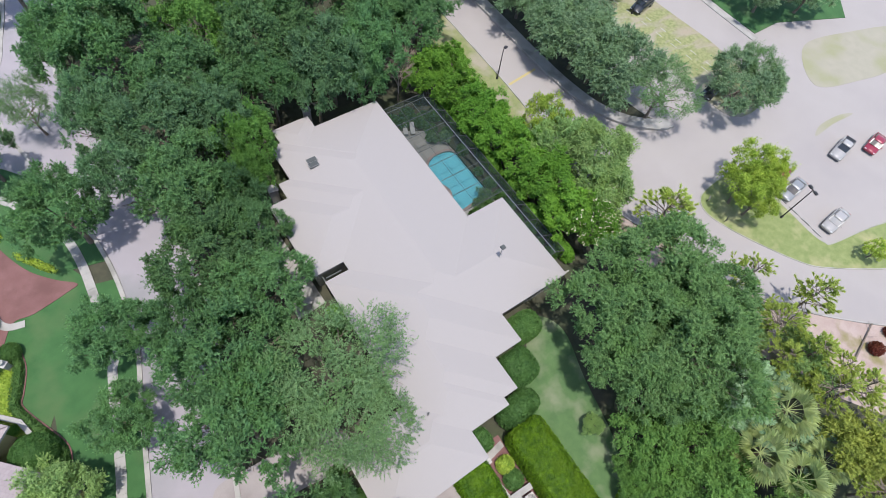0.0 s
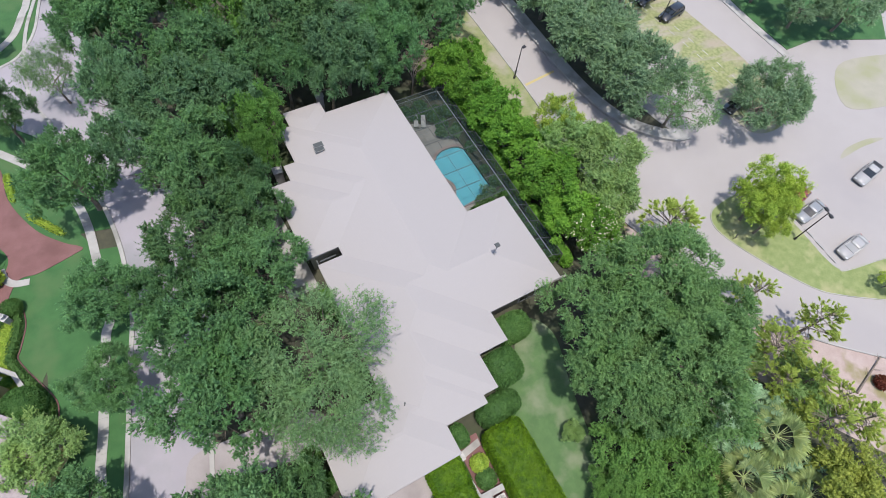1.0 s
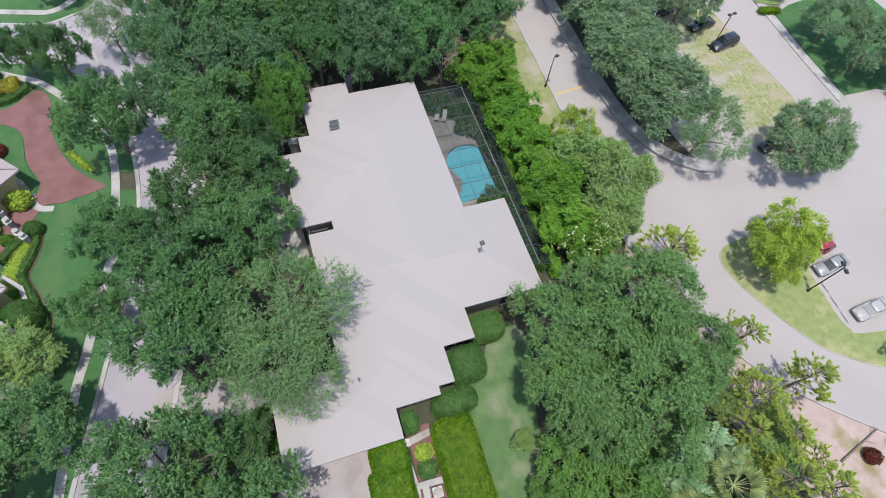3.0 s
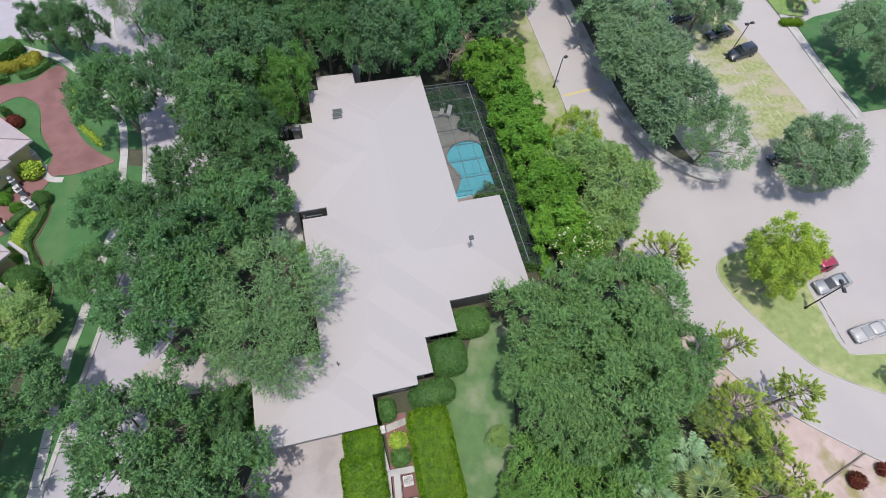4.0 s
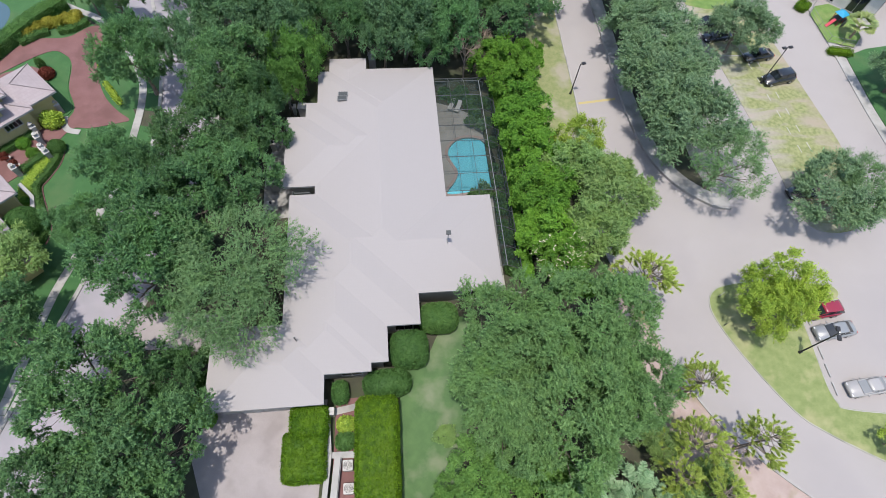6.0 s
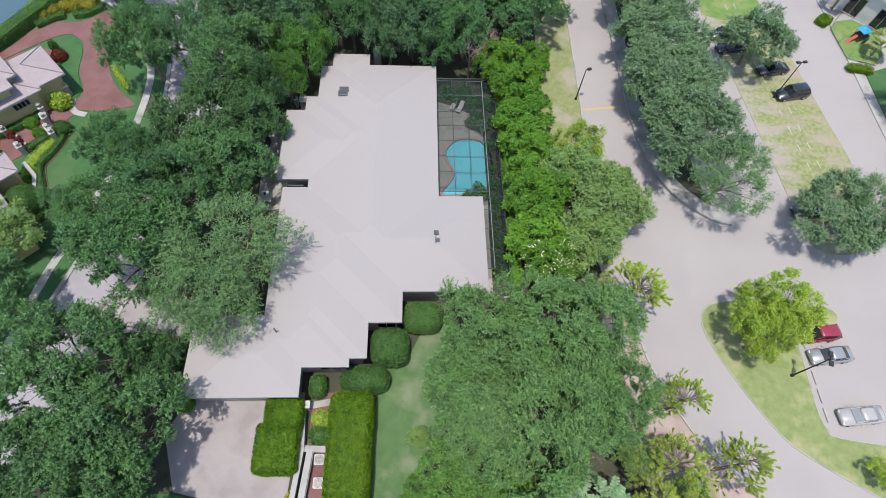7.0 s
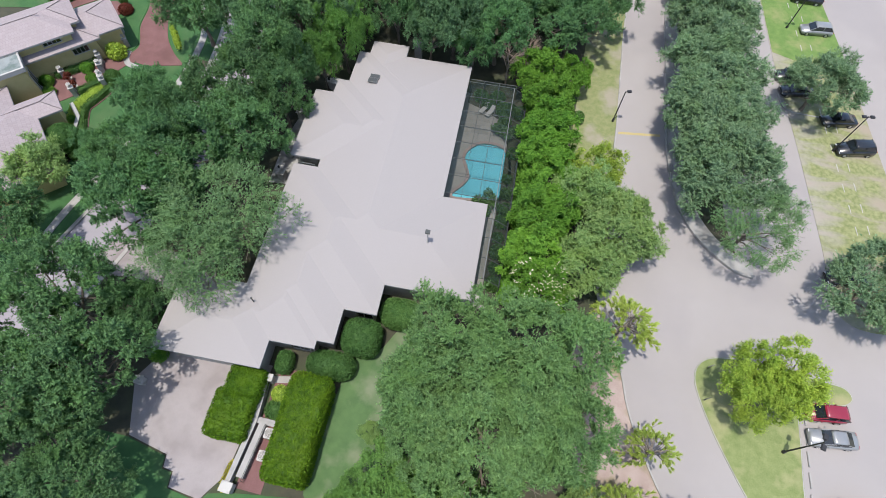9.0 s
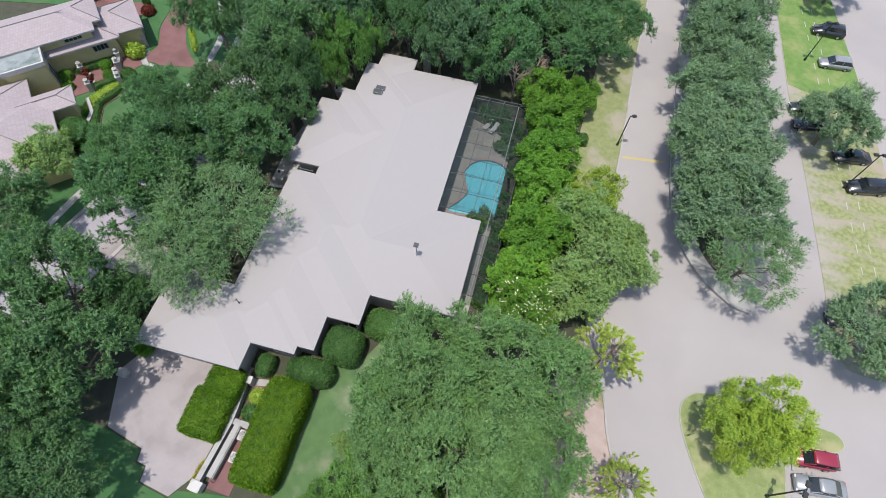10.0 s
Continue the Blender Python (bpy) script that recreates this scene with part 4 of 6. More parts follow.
# by the house and along the street: x, y, radius, height
grove([oak(k, M_OAK, OAK_TEXT) for k in range(4)],
      [(-3.8, 35.2, 0.95, 1.28), (-4.2, 28, 1, 1.22), (-0.3, 28.6, 0.68, 1.05), (-6.4, 17.2, 1.1, 1.28), (-7.2, 12.2, 1, 1.22), (-8.6, 22.5, 0.72, 1.1), (-1.5, 22, 0.85, 1.16),
       (-9.4, 2.2, 1.05, 1.28), (-4.5, -3.0, 1.02, 1.2), (-1.6, -11, 0.95, 0.99), (-9, -6.5, 1.05, 1.1), (-14.3, 38.6, 0.85, 1.16), (-14.3, 26.1, 0.68, 0.8), (-15.4, 18, 0.6, 0.75),
       (1, 47.6, 1.1, 1.34), (20.6, 44.6, 0.9, 1.22), (29.2, 48, 1, 1.1), (23.8, 51, 1, 1.1), (10.2, 50, 1.1, 1.34),
       (-5.4, 57.5, 1.2, 1.34), (16, 56, 1.2, 1.34), (-9.4, 59.5, 0.8, 1.22), (-20.0, 50.2, 0.62, 0.95), (-24.4, 52.4, 0.5, 0.8), (-12, 76, 1, 1.2), (-22.5, 66.4, 0.55, 0.7), (27, 58, 1.1, 1.21), 
       (-19, 8, 0.8, 0.98), (-23, 2, 0.9, 1.1), (-3.2, 64.5, 1.1, 1.34), (10, 66, 1.2, 1.34), (22, 66.5, 1.2, 1.21), (31, 67, 0.9, 1.1), (-13, -14, 1, 1.1),
       (-4.6, 3.4, 0.55, 0.68), (18.2, 42.5, 0.66, 0.9), (8.2, 44.4, 0.74, 1.1), (32.4, 53.5, 0.75, 0.95), (0.2, 33.0, 0.55, 1.1)])
grove([oak(k, M_BLUEOAK, "grey-green live oak with a broad feathery crown") for k in (4, 5)],
      [(15.4, 44.2, 1.0, 1.28), (-3.6, 42.4, 1, 1.28), (1.6, 42.2, 0.8, 1.25), (-8.4, 39.2, 0.68, 1.2), (12.8, 42.7, 0.66, 1.0), (-8.2, 47.4, 0.75, 1.25)])
grove([oak(k, M_YOAK, "fresh green oak standing among darker oaks") for k in (6, 7)],
      [(3.6, 38.6, 0.62, 1.12), (4.6, 56.2, 1.0, 1.38), (2.2, 35.0, 0.48, 1.05)])

rows_oak = [tree_kind("roadside_oak", "dark green oak in the row beside the road", "tree", "row of roadside oaks",
                      crown_mesh("crown", 30 + k, 5.0, 6.0, 120, 36, 10, 0.19, 0.11, M_ROWOAK, 0.8, fill=0.25, clump_r=0.21, slim=True), 5.0, 6.0, 5.4, 0.24, 60 + k) for k in range(3)]
grove(rows_oak, [(45.2, 59.5, 1.02, 1.0), (45.3, 51.5, 1.02, 1.03), (45.4, 43.5, 1.06, 1.0), (45.6, 36.2, 1.12, 1.03), (46.9, 30.2, 1.08, 1.0), (44.9, 55.6, 0.92, 1.08), (45.0, 47.6, 0.95, 1.05), (45.2, 39.8, 1.0, 1.06), (46.0, 33.0, 0.98, 1.05), (45.1, 63.6, 0.95, 1.05), (45.2, 67.5, 1.0, 1.0), (45.0, 75.5, 1.0, 1.0),
                 (58.2, 46.6, 0.9, 0.85), (60.4, 20.8, 0.95, 0.85), (79.0, 33.0, 0.9, 0.9), (77.5, 39.5, 0.85, 0.9), (60.0, 74.5, 0.8, 0.8), (85, 30, .9, .9)])

airy = [tree_kind("airy_oak", "thin-leaved grey-green oak leaning over the roof", "tree", "airy oaks",
                  crown_mesh("crown", 50 + k, 5.0, 5.4, 105, 27, 9, 0.16, 0.075, M_AIRY, 0.85, -0.3, 0.2, 0.27, 0.1, True), 5.0, 5.4, 6.0, 0.22, 80 + k, 9) for k in range(2)]
grove(airy, [(0.5, 12.2, 1.25, 1.15), (49.2, 24.6, 0.95, 0.88), (0.3, 8.2, 0.95, 1.05), (63.8, 22.0, 0.7, 0.8), (-14.8, 54.6, 0.6, 0.8)])

big = [tree_kind("spreading_oak", "huge spreading grey-green oak with feathery tufts", "tree", "spreading oaks",
                 crown_mesh("crown", 70 + k, 6.4, 8.0, 170, 46, 12, 0.19, 0.095, M_OAKGREY, 0.72, -0.4, 0.25, 0.175, slim=True), 6.4, 8.0, 7.4, 0.36, 90 + k, 8) for k in range(3)]
grove(big, [(24.6, 3.4, 0.95, 1.0), (30.6, 5.6, 1.0, 1.0), (27.8, -1.0, 1.0, 1.05), (32.4, 1.3, 0.78, 0.88), (23.4, -0.6, 0.68, 0.86)])

broad = [tree_kind("broadleaf_tree", "bright green broad-leaved tree beside the pool", "tree", "bright trees by the pool",
                   crown_mesh("crown", 110 + k, 3.0, 5.6, 95, 40, 5, 0.2, 0.12, M_BRIGHT, 0.9, -0.6, 0.3, 0.21), 3.0, 5.6, 3.7, 0.16, 120 + k) for k in range(3)]
grove(broad, [(26.3, 40.4, 1.0, 1.05), (28.3, 36.6, 1.0, 1.0), (28.5, 32.8, 1.05, 1.0), (28.7, 29.2, 1.0, 1.0), (29.6, 25.6, 1.05, 1.0), (29.5, 21.0, 1.12, 1.05), (29.3, 17.2, 1.02, 1.0), (30.4, 42.0, 0.7, 0.8)])
mixed = [tree_kind("garden_tree", "mid-green leafy tree with a loose crown", "tree", "mixed garden trees",
                   crown_mesh("crown", 130 + k, 4.0, 5.6, 110, 40, 8, 0.19, 0.12, M_MIDGREEN, slim=True), 4.0, 5.6, 4.4, 0.2, 140 + k) for k in range(2)]
grove(mixed, [(36.6, 21.2, 1.0, 1.0), (33.4, 25.0, 0.8, 1.0), (34.0, 17.0, 0.85, 0.9), (37.6, 24.6, 0.6, 0.7), (18.7, -1.7, 0.25, 0.28), (-21.4, 15.4, 0.75, 0.8), (38.6, -8.4, 0.6, 0.72), (40.6, -6.2, 0.5, 0.62), (36.8, -3.2, 0.45, 0.6)])
lime = [tree_kind("lime_green_tree", "bright yellow-green leafy tree", "tree", "yellow-green trees",
                  crown_mesh("crown", 150 + k, 3.6, 5.0, 62, 44, 6, 0.16, 0.11, M_LIME, 0.85, -0.35, 0.3, 0.23), 3.6, 5.0, 4.2, 0.18, 160 + k) for k in range(2)]
grove(lime, [(49.4, 9.8, 0.85, 1.0), (51.9, 10.6, 0.88, 1.05), (49.6, 7.8, 0.72, 0.85), (52.8, 9.0, 0.6, 0.75), (34.2, 27.8, 0.8, 1.1), (58.4, -3.4, 0.4, 0.4)])

under = [tree_kind("understory_tree", "low dense mid-green broad-leaved tree", "tree", "low trees under the oak",
                   crown_mesh("crown", 170 + k, 4.0, 4.6, 110, 40, 6, 0.2, 0.13, M_UNDER, 0.9, -0.4, 0.3, 0.2, slim=True), 4.0, 4.6, 3.6, 0.16, 180 + k) for k in range(2)]
grove(under, [(21.8, -5.8, 0.9, 0.85), (25.2, -7.6, 0.92, 0.9), (23.2, -11.4, 1.0, 0.9), (19.6, -10.8, 0.8, 0.7), (18.9, -7.0, 0.5, 0.6), (28.2, -5.4, 0.6, 0.8), (27.0, -16.5, 1.0, 0.9)])
flowering = tree_kind("flowering_tree", "bright green tree with cream blossom clusters", "tree", "", crown_mesh("crown", 195, 2.7, 5.0, 80, 40, 6, 0.17, 0.11, M_BRIGHT, 0.9, -0.5, 0.3, 0.23), 2.7, 5.0, 4.0, 0.15, 196)
part("blossom", crown_mesh("blossom", 195, 2.75, 5.1, 80, 4, 5, 0.11, 0.1, M_BLOSSOM, 0.5, -0.5, 0.3, 0.26, slim=True), None, flowering, "cream blossom clusters").matrix_basis = pose(0, 0, 4.05)
flowering.matrix_basis = pose(30.6, 13.6, 0, 0, 0, 15)
gold = tree_kind("olive_tree", "olive-yellow leafy tree with a rounded crown", "tree", "", crown_mesh("crown", 190, 3.4, 5.0, 95, 44, 7, 0.18, 0.11, M_OLIVE, 0.85, -0.4, 0.3, 0.22, slim=True), 3.4, 5.0, 4.0, 0.16, 191)
gold.matrix_basis = pose(36.4, -15.2, 0, 0, 0, 40)


def pine_tree(seed):
    """A sparse pine: bare limbs, each ending in round brushes of long needles."""
    g = np.random.default_rng(seed)
    t = thing("pine_tree", 0, 0, 0, 0, "sparse yellow-green pine with open tufted branches", "tree", "pines by the road")
    bm = bmesh.new()
    tube(bm, (0, 0, 0), (0.1, 0.05, 4.0), 0.17, 0.12, 8)
    tube(bm, (0.1, 0.05, 4.0), (0.0, 0.1, 7.6), 0.12, 0.03, 8)
    tips = [(Vector((0, 0.1, 7.6)), Vector((0, 0, 1)))]
    for k in range(40):
        a, z = g.uniform(0, 2 * math.pi), g.uniform(2.8, 7.2)
        L = (8.2 - z) * g.uniform(0.4, 0.62)
        s = Vector((0.05, 0.05, z))
        e = s + Vector((math.cos(a) * L, math.sin(a) * L, 0.25 * L))
        tube(bm, s, e, 0.045, 0.015, 5)
        tips.append((e, (e - s).normalized()))
        for j in range(4):
            m = s.lerp(e, g.uniform(0.4, 0.95))
            b = a + g.normal() * 0.7
            way = Vector((math.cos(b), math.sin(b), 0.4))
            q = m + way * g.uniform(0.35, 0.85)
            tube(bm, m, q, 0.018, 0.008, 4)
            tips.append((q, way.normalized()))
    part("trunk", bm, M_BARK, t, "reddish bare trunk and limbs")
    c = np.array([tuple(p) for p, _ in tips])
    w = np.array([tuple(q) for _, q in tips])
    d = unit(unit(g.normal(size=(len(c), 60, 3))) * 0.8 + w[:, None] * 0.9 + np.array([0, 0, 0.35]))
    base = c[:, None] + w[:, None] * g.uniform(-0.22, 0.1, (len(c), 60, 1))
    n = base.shape[0] * 60
    me = slim_mesh("crown", base.reshape(-1, 3), d.reshape(-1, 3), unit(g.normal(size=(n, 3)) + np.array([0, 0, 0.8])), g.uniform(0.2, 0.36, n), np.full(n, 0.06), M_PINE)
    part("crown", me, None, t)
    return t


pines = [pine_tree(5), pine_tree(9)]
grove(pines, [(38.0, 11.4, 1.15, 1.0), (41.0, 1.6, 0.85, 0.85), (44.4, -3.4, 0.95, 0.9), (39.2, -3.6, 1.0, 0.9), (39.6, -7.2, 1.0, 0.9), (38.4, -10.4, 1.05, 0.9), (41.6, -12.0, 0.9, 0.8), (35.6, -18.6, 1.0, 0.85), (40.4, -16.4, 1.0, 0.85), (41.0, -9.6, 0.75, 0.8), (37.2, -6.2, 0.8, 0.75)])


def palm_tree(seed, fan):
    """A palm with a ringed trunk and folded fronds, fan-shaped or feathered."""
    g = np.random.default_rng(seed)
    t = thing("fan_palm" if fan else "banana_palm", 0, 0, 0, 0, "grey-green fan palm with split round fronds" if fan else "tall palm with long arching paddle leaves", "palm", "garden palms")
    bm = bmesh.new()
    h = 3.4 if fan else 2.4
    for k in range(8):
        tube(bm, (0, 0, h * k / 8), (0, 0, h * (k + 1) / 8), 0.17, 0.145, 8)
    part("trunk", bm, M_PALMBARK, t)
    for k in range(20 if fan else 18):
        a = k * 2.39996 + g.normal() * 0.15
        el = g.uniform(-0.2, 1.1)
        out = Vector((math.cos(a) * math.cos(el), math.sin(a) * math.cos(el), math.sin(el)))
        side = Vector((-math.sin(a), math.cos(a), 0))
        s = Vector((0, 0, h))
        bm = bmesh.new()
        if fan:
            e = s + out * 1.0
            tube(bm, s, e, 0.022, 0.014, 5)
            for j in range(19):
                b = (j - 9) * 0.145
                d = (out * math.cos(b) + side * math.sin(b)).normalized()
                L = (0.95 + 0.25 * math.cos(b)) * g.uniform(0.85, 1.05)
                tip = e + d * L + Vector((0, 0, -0.28 * g.uniform(0.5, 1.3)))
                m = e + d * L * 0.6 + Vector((0, 0, 0.02 + 0.03 * (j % 2)))
                w = side * math.cos(b) - out * math.sin(b)
                v = [bm.verts.new(p) for p in (e, m + w * 0.06, tip, m - w * 0.06)]
                bm.faces.new((v[0], v[1], v[2]))
                bm.faces.new((v[0], v[2], v[3]))
        else:
            L = g.uniform(2.0, 2.9)
            rib = [s + out * L * u + Vector((0, 0, -1.2 * u * u * (1.2 - el * 0.5))) for u in (j / 18 for j in range(19))]
            for j in range(3, 18):
                u = j / 18
                w = (0.34 * math.sin(math.pi * min(1, (u - 0.12) / 0.92)) + 0.05) * g.uniform(0.75, 1.1)
                step = rib[j + 1] - rib[j]
                for sd in (-1, 1):
                    far = rib[j] + side * sd * w + step * g.uniform(0.4, 1.3) + Vector((0, 0, w * g.uniform(-0.35, 0.45)))
                    v = [bm.verts.new(p) for p in (rib[j], rib[j + 1], far + step * 0.85, far)]
                    bm.faces.new((v[0], v[1], v[2], v[3]))
            for p, q in zip(rib[:18:3], rib[3::3]):
                tube(bm, p, q, 0.03, 0.022, 4)
        part("frond", bm, M_PALM if fan else M_BANANA, t)
    return t


palms = [palm_tree(3, True)]
grove(palms, [(33.4, -9.6, 1.35, 1.25), (28.6, -10.9, 1.3, 1.2), (30.0, -14.2, 1.3, 1.15), (33.4, -14.6, 1.1, 1.0), (76.9, 49.5, 1.0, 0.75), (74.4, 58.6, 1.0, 1.0)])
bananas = [palm_tree(7, False)]
grove(bananas, [(33.6, -6.6, 1.15, 1.5), (29.8, -8.0, 1.15, 1.5), (31.4, -6.4, 1.0, 1.35), (32.8, -12.4, 1.1, 1.2), (34.6, -12.6, 1.0, 1.1), (35.2, -7.6, 0.9, 1.2)])


def hedge(name, x, y, sx, sy, h, turn, material, label, power=4.0, leaf_len=0.16, density=130, category="hedge", group=""):
    """A clipped hedge: a dark twiggy core under a skin of leaves. power: how boxy it is."""
    g = np.random.default_rng(int(abs(x * 31 + y * 17)) + 3)
    t = thing(name, x, y, 0.0, turn, label, category, group)
    bm = bmesh.new()
    bmesh.ops.create_icosphere(bm, subdivisions=4, radius=1.0)

    def shape(p):
        q = (np.abs(p) ** power).sum(-1, keepdims=True) ** (-1 / power)
        return p * q
    a = np.array([sx / 2, sy / 2, h / 2])
    for v in bm.verts:
        q = shape(np.array(v.co)) * (a - 0.09)
        wob = 1 + 0.03 * noise.noise(Vector(q) * 0.9)
        v.co = (q[0] * wob, q[1] * wob, max(q[2] * wob + h / 2, 0.0))
    part("core", bm, material, t, "leafy core")
    area = 2 * (sx * h + sy * h) + sx * sy
    n = int(area * density * 0.75)
    d = unit(shape(unit(g.normal(size=(n * 2, 3)))) * a)
    face = g.random(n * 2)
    p = g.uniform(-1, 1, (n * 2, 3))
    wx, wy, wz = sy * h, sx * h, sx * sy
    ax = np.where(face < wx / (wx + wy + wz), 0, np.where(face < (wx + wy) / (wx + wy + wz), 1, 2))
    sgn = np.sign(p[np.arange(n * 2), ax])
    p[np.arange(n * 2), ax] = sgn
    p = p[~((ax == 2) & (sgn < 0))]
    p = shape(p) * a
    nrm = unit(np.sign(p) * (np.abs(p / a) ** (power - 1)) / a)
    wob = np.array([0.03 * noise.noise(Vector(q) * 0.9) for q in p])
    p = p * (1 + wob[:, None]) + g.normal(size=p.shape) * 0.035 + np.array([0, 0, h / 2])
    al = unit(nrm * 0.5 + unit(g.normal(size=p.shape)) * 0.9)
    me = leaves_mesh("foliage", p, al, unit(nrm + g.normal(size=p.shape) * 0.5), leaf_len * g.uniform(0.7, 1.4, len(p)), leaf_len * 0.6 * g.uniform(0.7, 1.3, len(p)), material)
    part("foliage", me, None, t, "clipped leaves")
    return t


hedge("trimmed_hedge", 6.8, -3.1, 3.5, 3.9, 2.0, 2.8, M_HEDGE, "clipped yellow-green hedge beside the driveway", 9)
hedge("trimmed_hedge", 7.0, -0.4, 3.1, 2.6, 2.05, 2.8, M_HEDGE, "clipped yellow-green hedge beside the garage", 9)
hedge("trimmed_hedge", 12.9, -2.9, 3.5, 8.8, 3.0, 2.0, M_HEDGE, "long clipped yellow-green hedge along the garden", 9, density=120)
hedge("clipped_shrub", 13.6, 2.9, 4.2, 2.3, 2.3, 6, M_SHRUB, "dark green rounded clipped shrub against the house", 2.8)
hedge("clipped_shrub", 15.6, 5.9, 3.3, 3.1, 3.0, 3, M_SHRUB, "grey-green squarish clipped shrub against the house", 3.4)
hedge("clipped_shrub", 18.4, 9.0, 3.6, 2.6, 2.6, 3, M_SHRUB, "dark green clipped shrub below the window", 3.0)
hedge("clipped_shrub", 9.4, 2.3, 1.3, 1.9, 1.6, 3, M_SHRUB, "small clipped shrub by the entrance bed", 3.0)
hedge("garden_shrub", 10.0, -0.4, 1.5, 1.3, 1.1, 3, M_LIME, "bright yellow-green low shrub in the bed", 2.2)
hedge("garden_shrub", 10.0, -1.8, 1.7, 1.5, 0.9, 3, M_SHRUB, "low grey-green shrub in the bed", 2.2)
hedge("garden_shrub", -2.0, 0.4, 1.5, 1.4, 1.2, 0, M_BRIGHT, "bright round shrub at the garage corner", 2.2)
hedge("flower_border", 8.2, -7.6, 0.7, 2.6, 0.5, -4, M_GOLD, "yellow flowering border along the wall", 3)

# fallen branch on the bare ground
log = thing("fallen_branch", 49.4, -9.9, 0.08, 8, "bare fallen grey branch on sandy ground", "branch")
part("stem", tube(bmesh.new(), (-2.8, -0.4, 0.1), (2.6, 0.5, 0.14), 0.11, 0.05, 7), M_BARK, log)
for s, dx, dy in ((-0.4, 0.5, 0.8), (0.7, 0.7, -0.6), (1.6, 0.8, 0.7)):
    part("twig", tube(bmesh.new(), (s, s * 0.16, 0.12), (s + dx, s * 0.16 + dy, 0.3), 0.04, 0.015, 5), M_BARK, log)

# dead tree between the oaks and the bright trees
M_BARE = surface("dead grey-brown twigs", (0.2, 0.15, 0.12), (0.3, 0.24, 0.2), 3, 0.95, 0.5, 15)
for k, (x, y, s) in enumerate(((22.6, 41.4, 1.0), (24.2, 43.6, 0.9))):
    dead = thing("bare_tree", x, y, 0, 70 * k, "leafless grey-brown tree with fine bare twigs", "tree", "bare trees")
    me = trunk_mesh("trunk", 300 + k, 8.2 * s, 0.11, 2.1, 3.4, 11, 34)
    me.materials.clear()
    me.materials.append(M_BARE)
    part("trunk", me, None, dead, "bare grey-brown trunk and twigs")
# shrubs that lean over the pool's edge
for k, (x, y, r, h) in enumerate(((23.8, 23.9, 0.9, 1.3), (22.7, 23.4, 0.6, 1.0), (22.9, 33.6, 0.6, 1.2), (24.2, 33.0, 0.7, 1.4))):
    sh = thing("pool_shrub", x, y, 0.26, 0, "loose dark green shrub leaning over the pool edge", "shrub", "pool shrubs")
    part("stem", trunk_mesh("stem", 320 + k, h * 0.6, 0.04, r, h, 5, 2), None, sh)
    part("foliage", crown_mesh("foliage", 330 + k, r, h, 22, 9, 5, 0.3, 0.1, M_AIRY, 0.95, -0.4, 0.4, 0.3), None, sh).matrix_basis = pose(0, 0, h * 0.55)


def side_box(x, y, turn, w, d, h, label):
    t = thing("utility_box", x, y, 0.0, turn, label, "cabinet", "utility boxes by the house")
    part("body", box(bmesh.new(), (0, 0, h / 2), (w, d, h), 0, 0.03), M_FASCIA, t)
    part("top", box(bmesh.new(), (0, 0, h + 0.04), (w + 0.16, d + 0.16, 0.08), 0, 0.02), M_CONC, t, "pale flat top")


side_box(3.7, 34.3, -2, 0.9, 0.8, 2.7, "grey boxed pier with a pale top by the house")
side_box(1.2, 24.8, -2, 0.8, 0.7, 1.4, "low grey utility box beside the house wall")
side_box(1.5, 21.7, -2, 0.8, 0.7, 1.2, "low grey utility box beside the entrance")
side_box(11.3, 42.7, -2, 0.8, 0.6, 2.7, "tall grey boxed pier behind the house")


# ---- neighbouring house and courtyard ----
M_RIDGE = surface("mildewed ridge tiles", (0.10, 0.09, 0.09), (0.2, 0.17, 0.175), 4, 0.9, 0.3, 20)


def block_house(name, x, y, turn, plan, eave, pitch, label, windows=(), caps=()):
    """A wing under a hip roof with overhanging eaves; caps: ridge and hip lines as (u, v, rise) pairs."""
    t = thing(name, x, y, 0.0, turn, label, "house", "wings of the neighbouring house")
    part("wall", prism(inset(plan, 0.6), 0.0, eave - 0.2), M_YELLOW, t, "yellow stucco walls")
    part("roof", hip_roof(plan, eave, pitch), M_PINKROOF, t, "pinkish white tile hip roof")
    part("fascia", rim(plan, eave - 0.22, eave - 0.01, 0.05), M_WHITE, t, "white fascia board")
    part("soffit", prism(inset(plan, 0.05), eave - 0.22, eave - 0.16), M_WHITE, t)
    k = math.tan(math.radians(pitch))
    for (u0, v0, r0), (u1, v1, r1) in caps:
        a, b = Vector((u0, v0, eave + r0 * k + 0.03)), Vector((u1, v1, eave + r1 * k + 0.03))
        bm, n = bmesh.new(), max(2, round((b - a).length / 0.4))
        for i in range(n):
            tube(bm, a.lerp(b, i / n), a.lerp(b, (i + 0.94) / n), 0.05, 0.04, 6)
        part("ridge_cap", bm, M_RIDGE, t, "dark weathered ridge tiles")
    for u, v, z, ww, hh, tt, n in windows:
        house_window(t, u, v, z, ww, hh, tt, n)
    return t


def rect(w, d):
    return [(-w / 2, -d / 2), (w / 2, -d / 2), (w / 2, d / 2), (-w / 2, d / 2)]


def hips(w, d):
    """Hip and ridge lines of a rectangular roof that is longer than deep."""
    h = d / 2
    a, b = (w / 2 - h, 0, h), (h - w / 2, 0, h)
    return [((w / 2, -h, 0), a), ((w / 2, h, 0), a), ((-w / 2, -h, 0), b), ((-w / 2, h, 0), b), (a, b)]


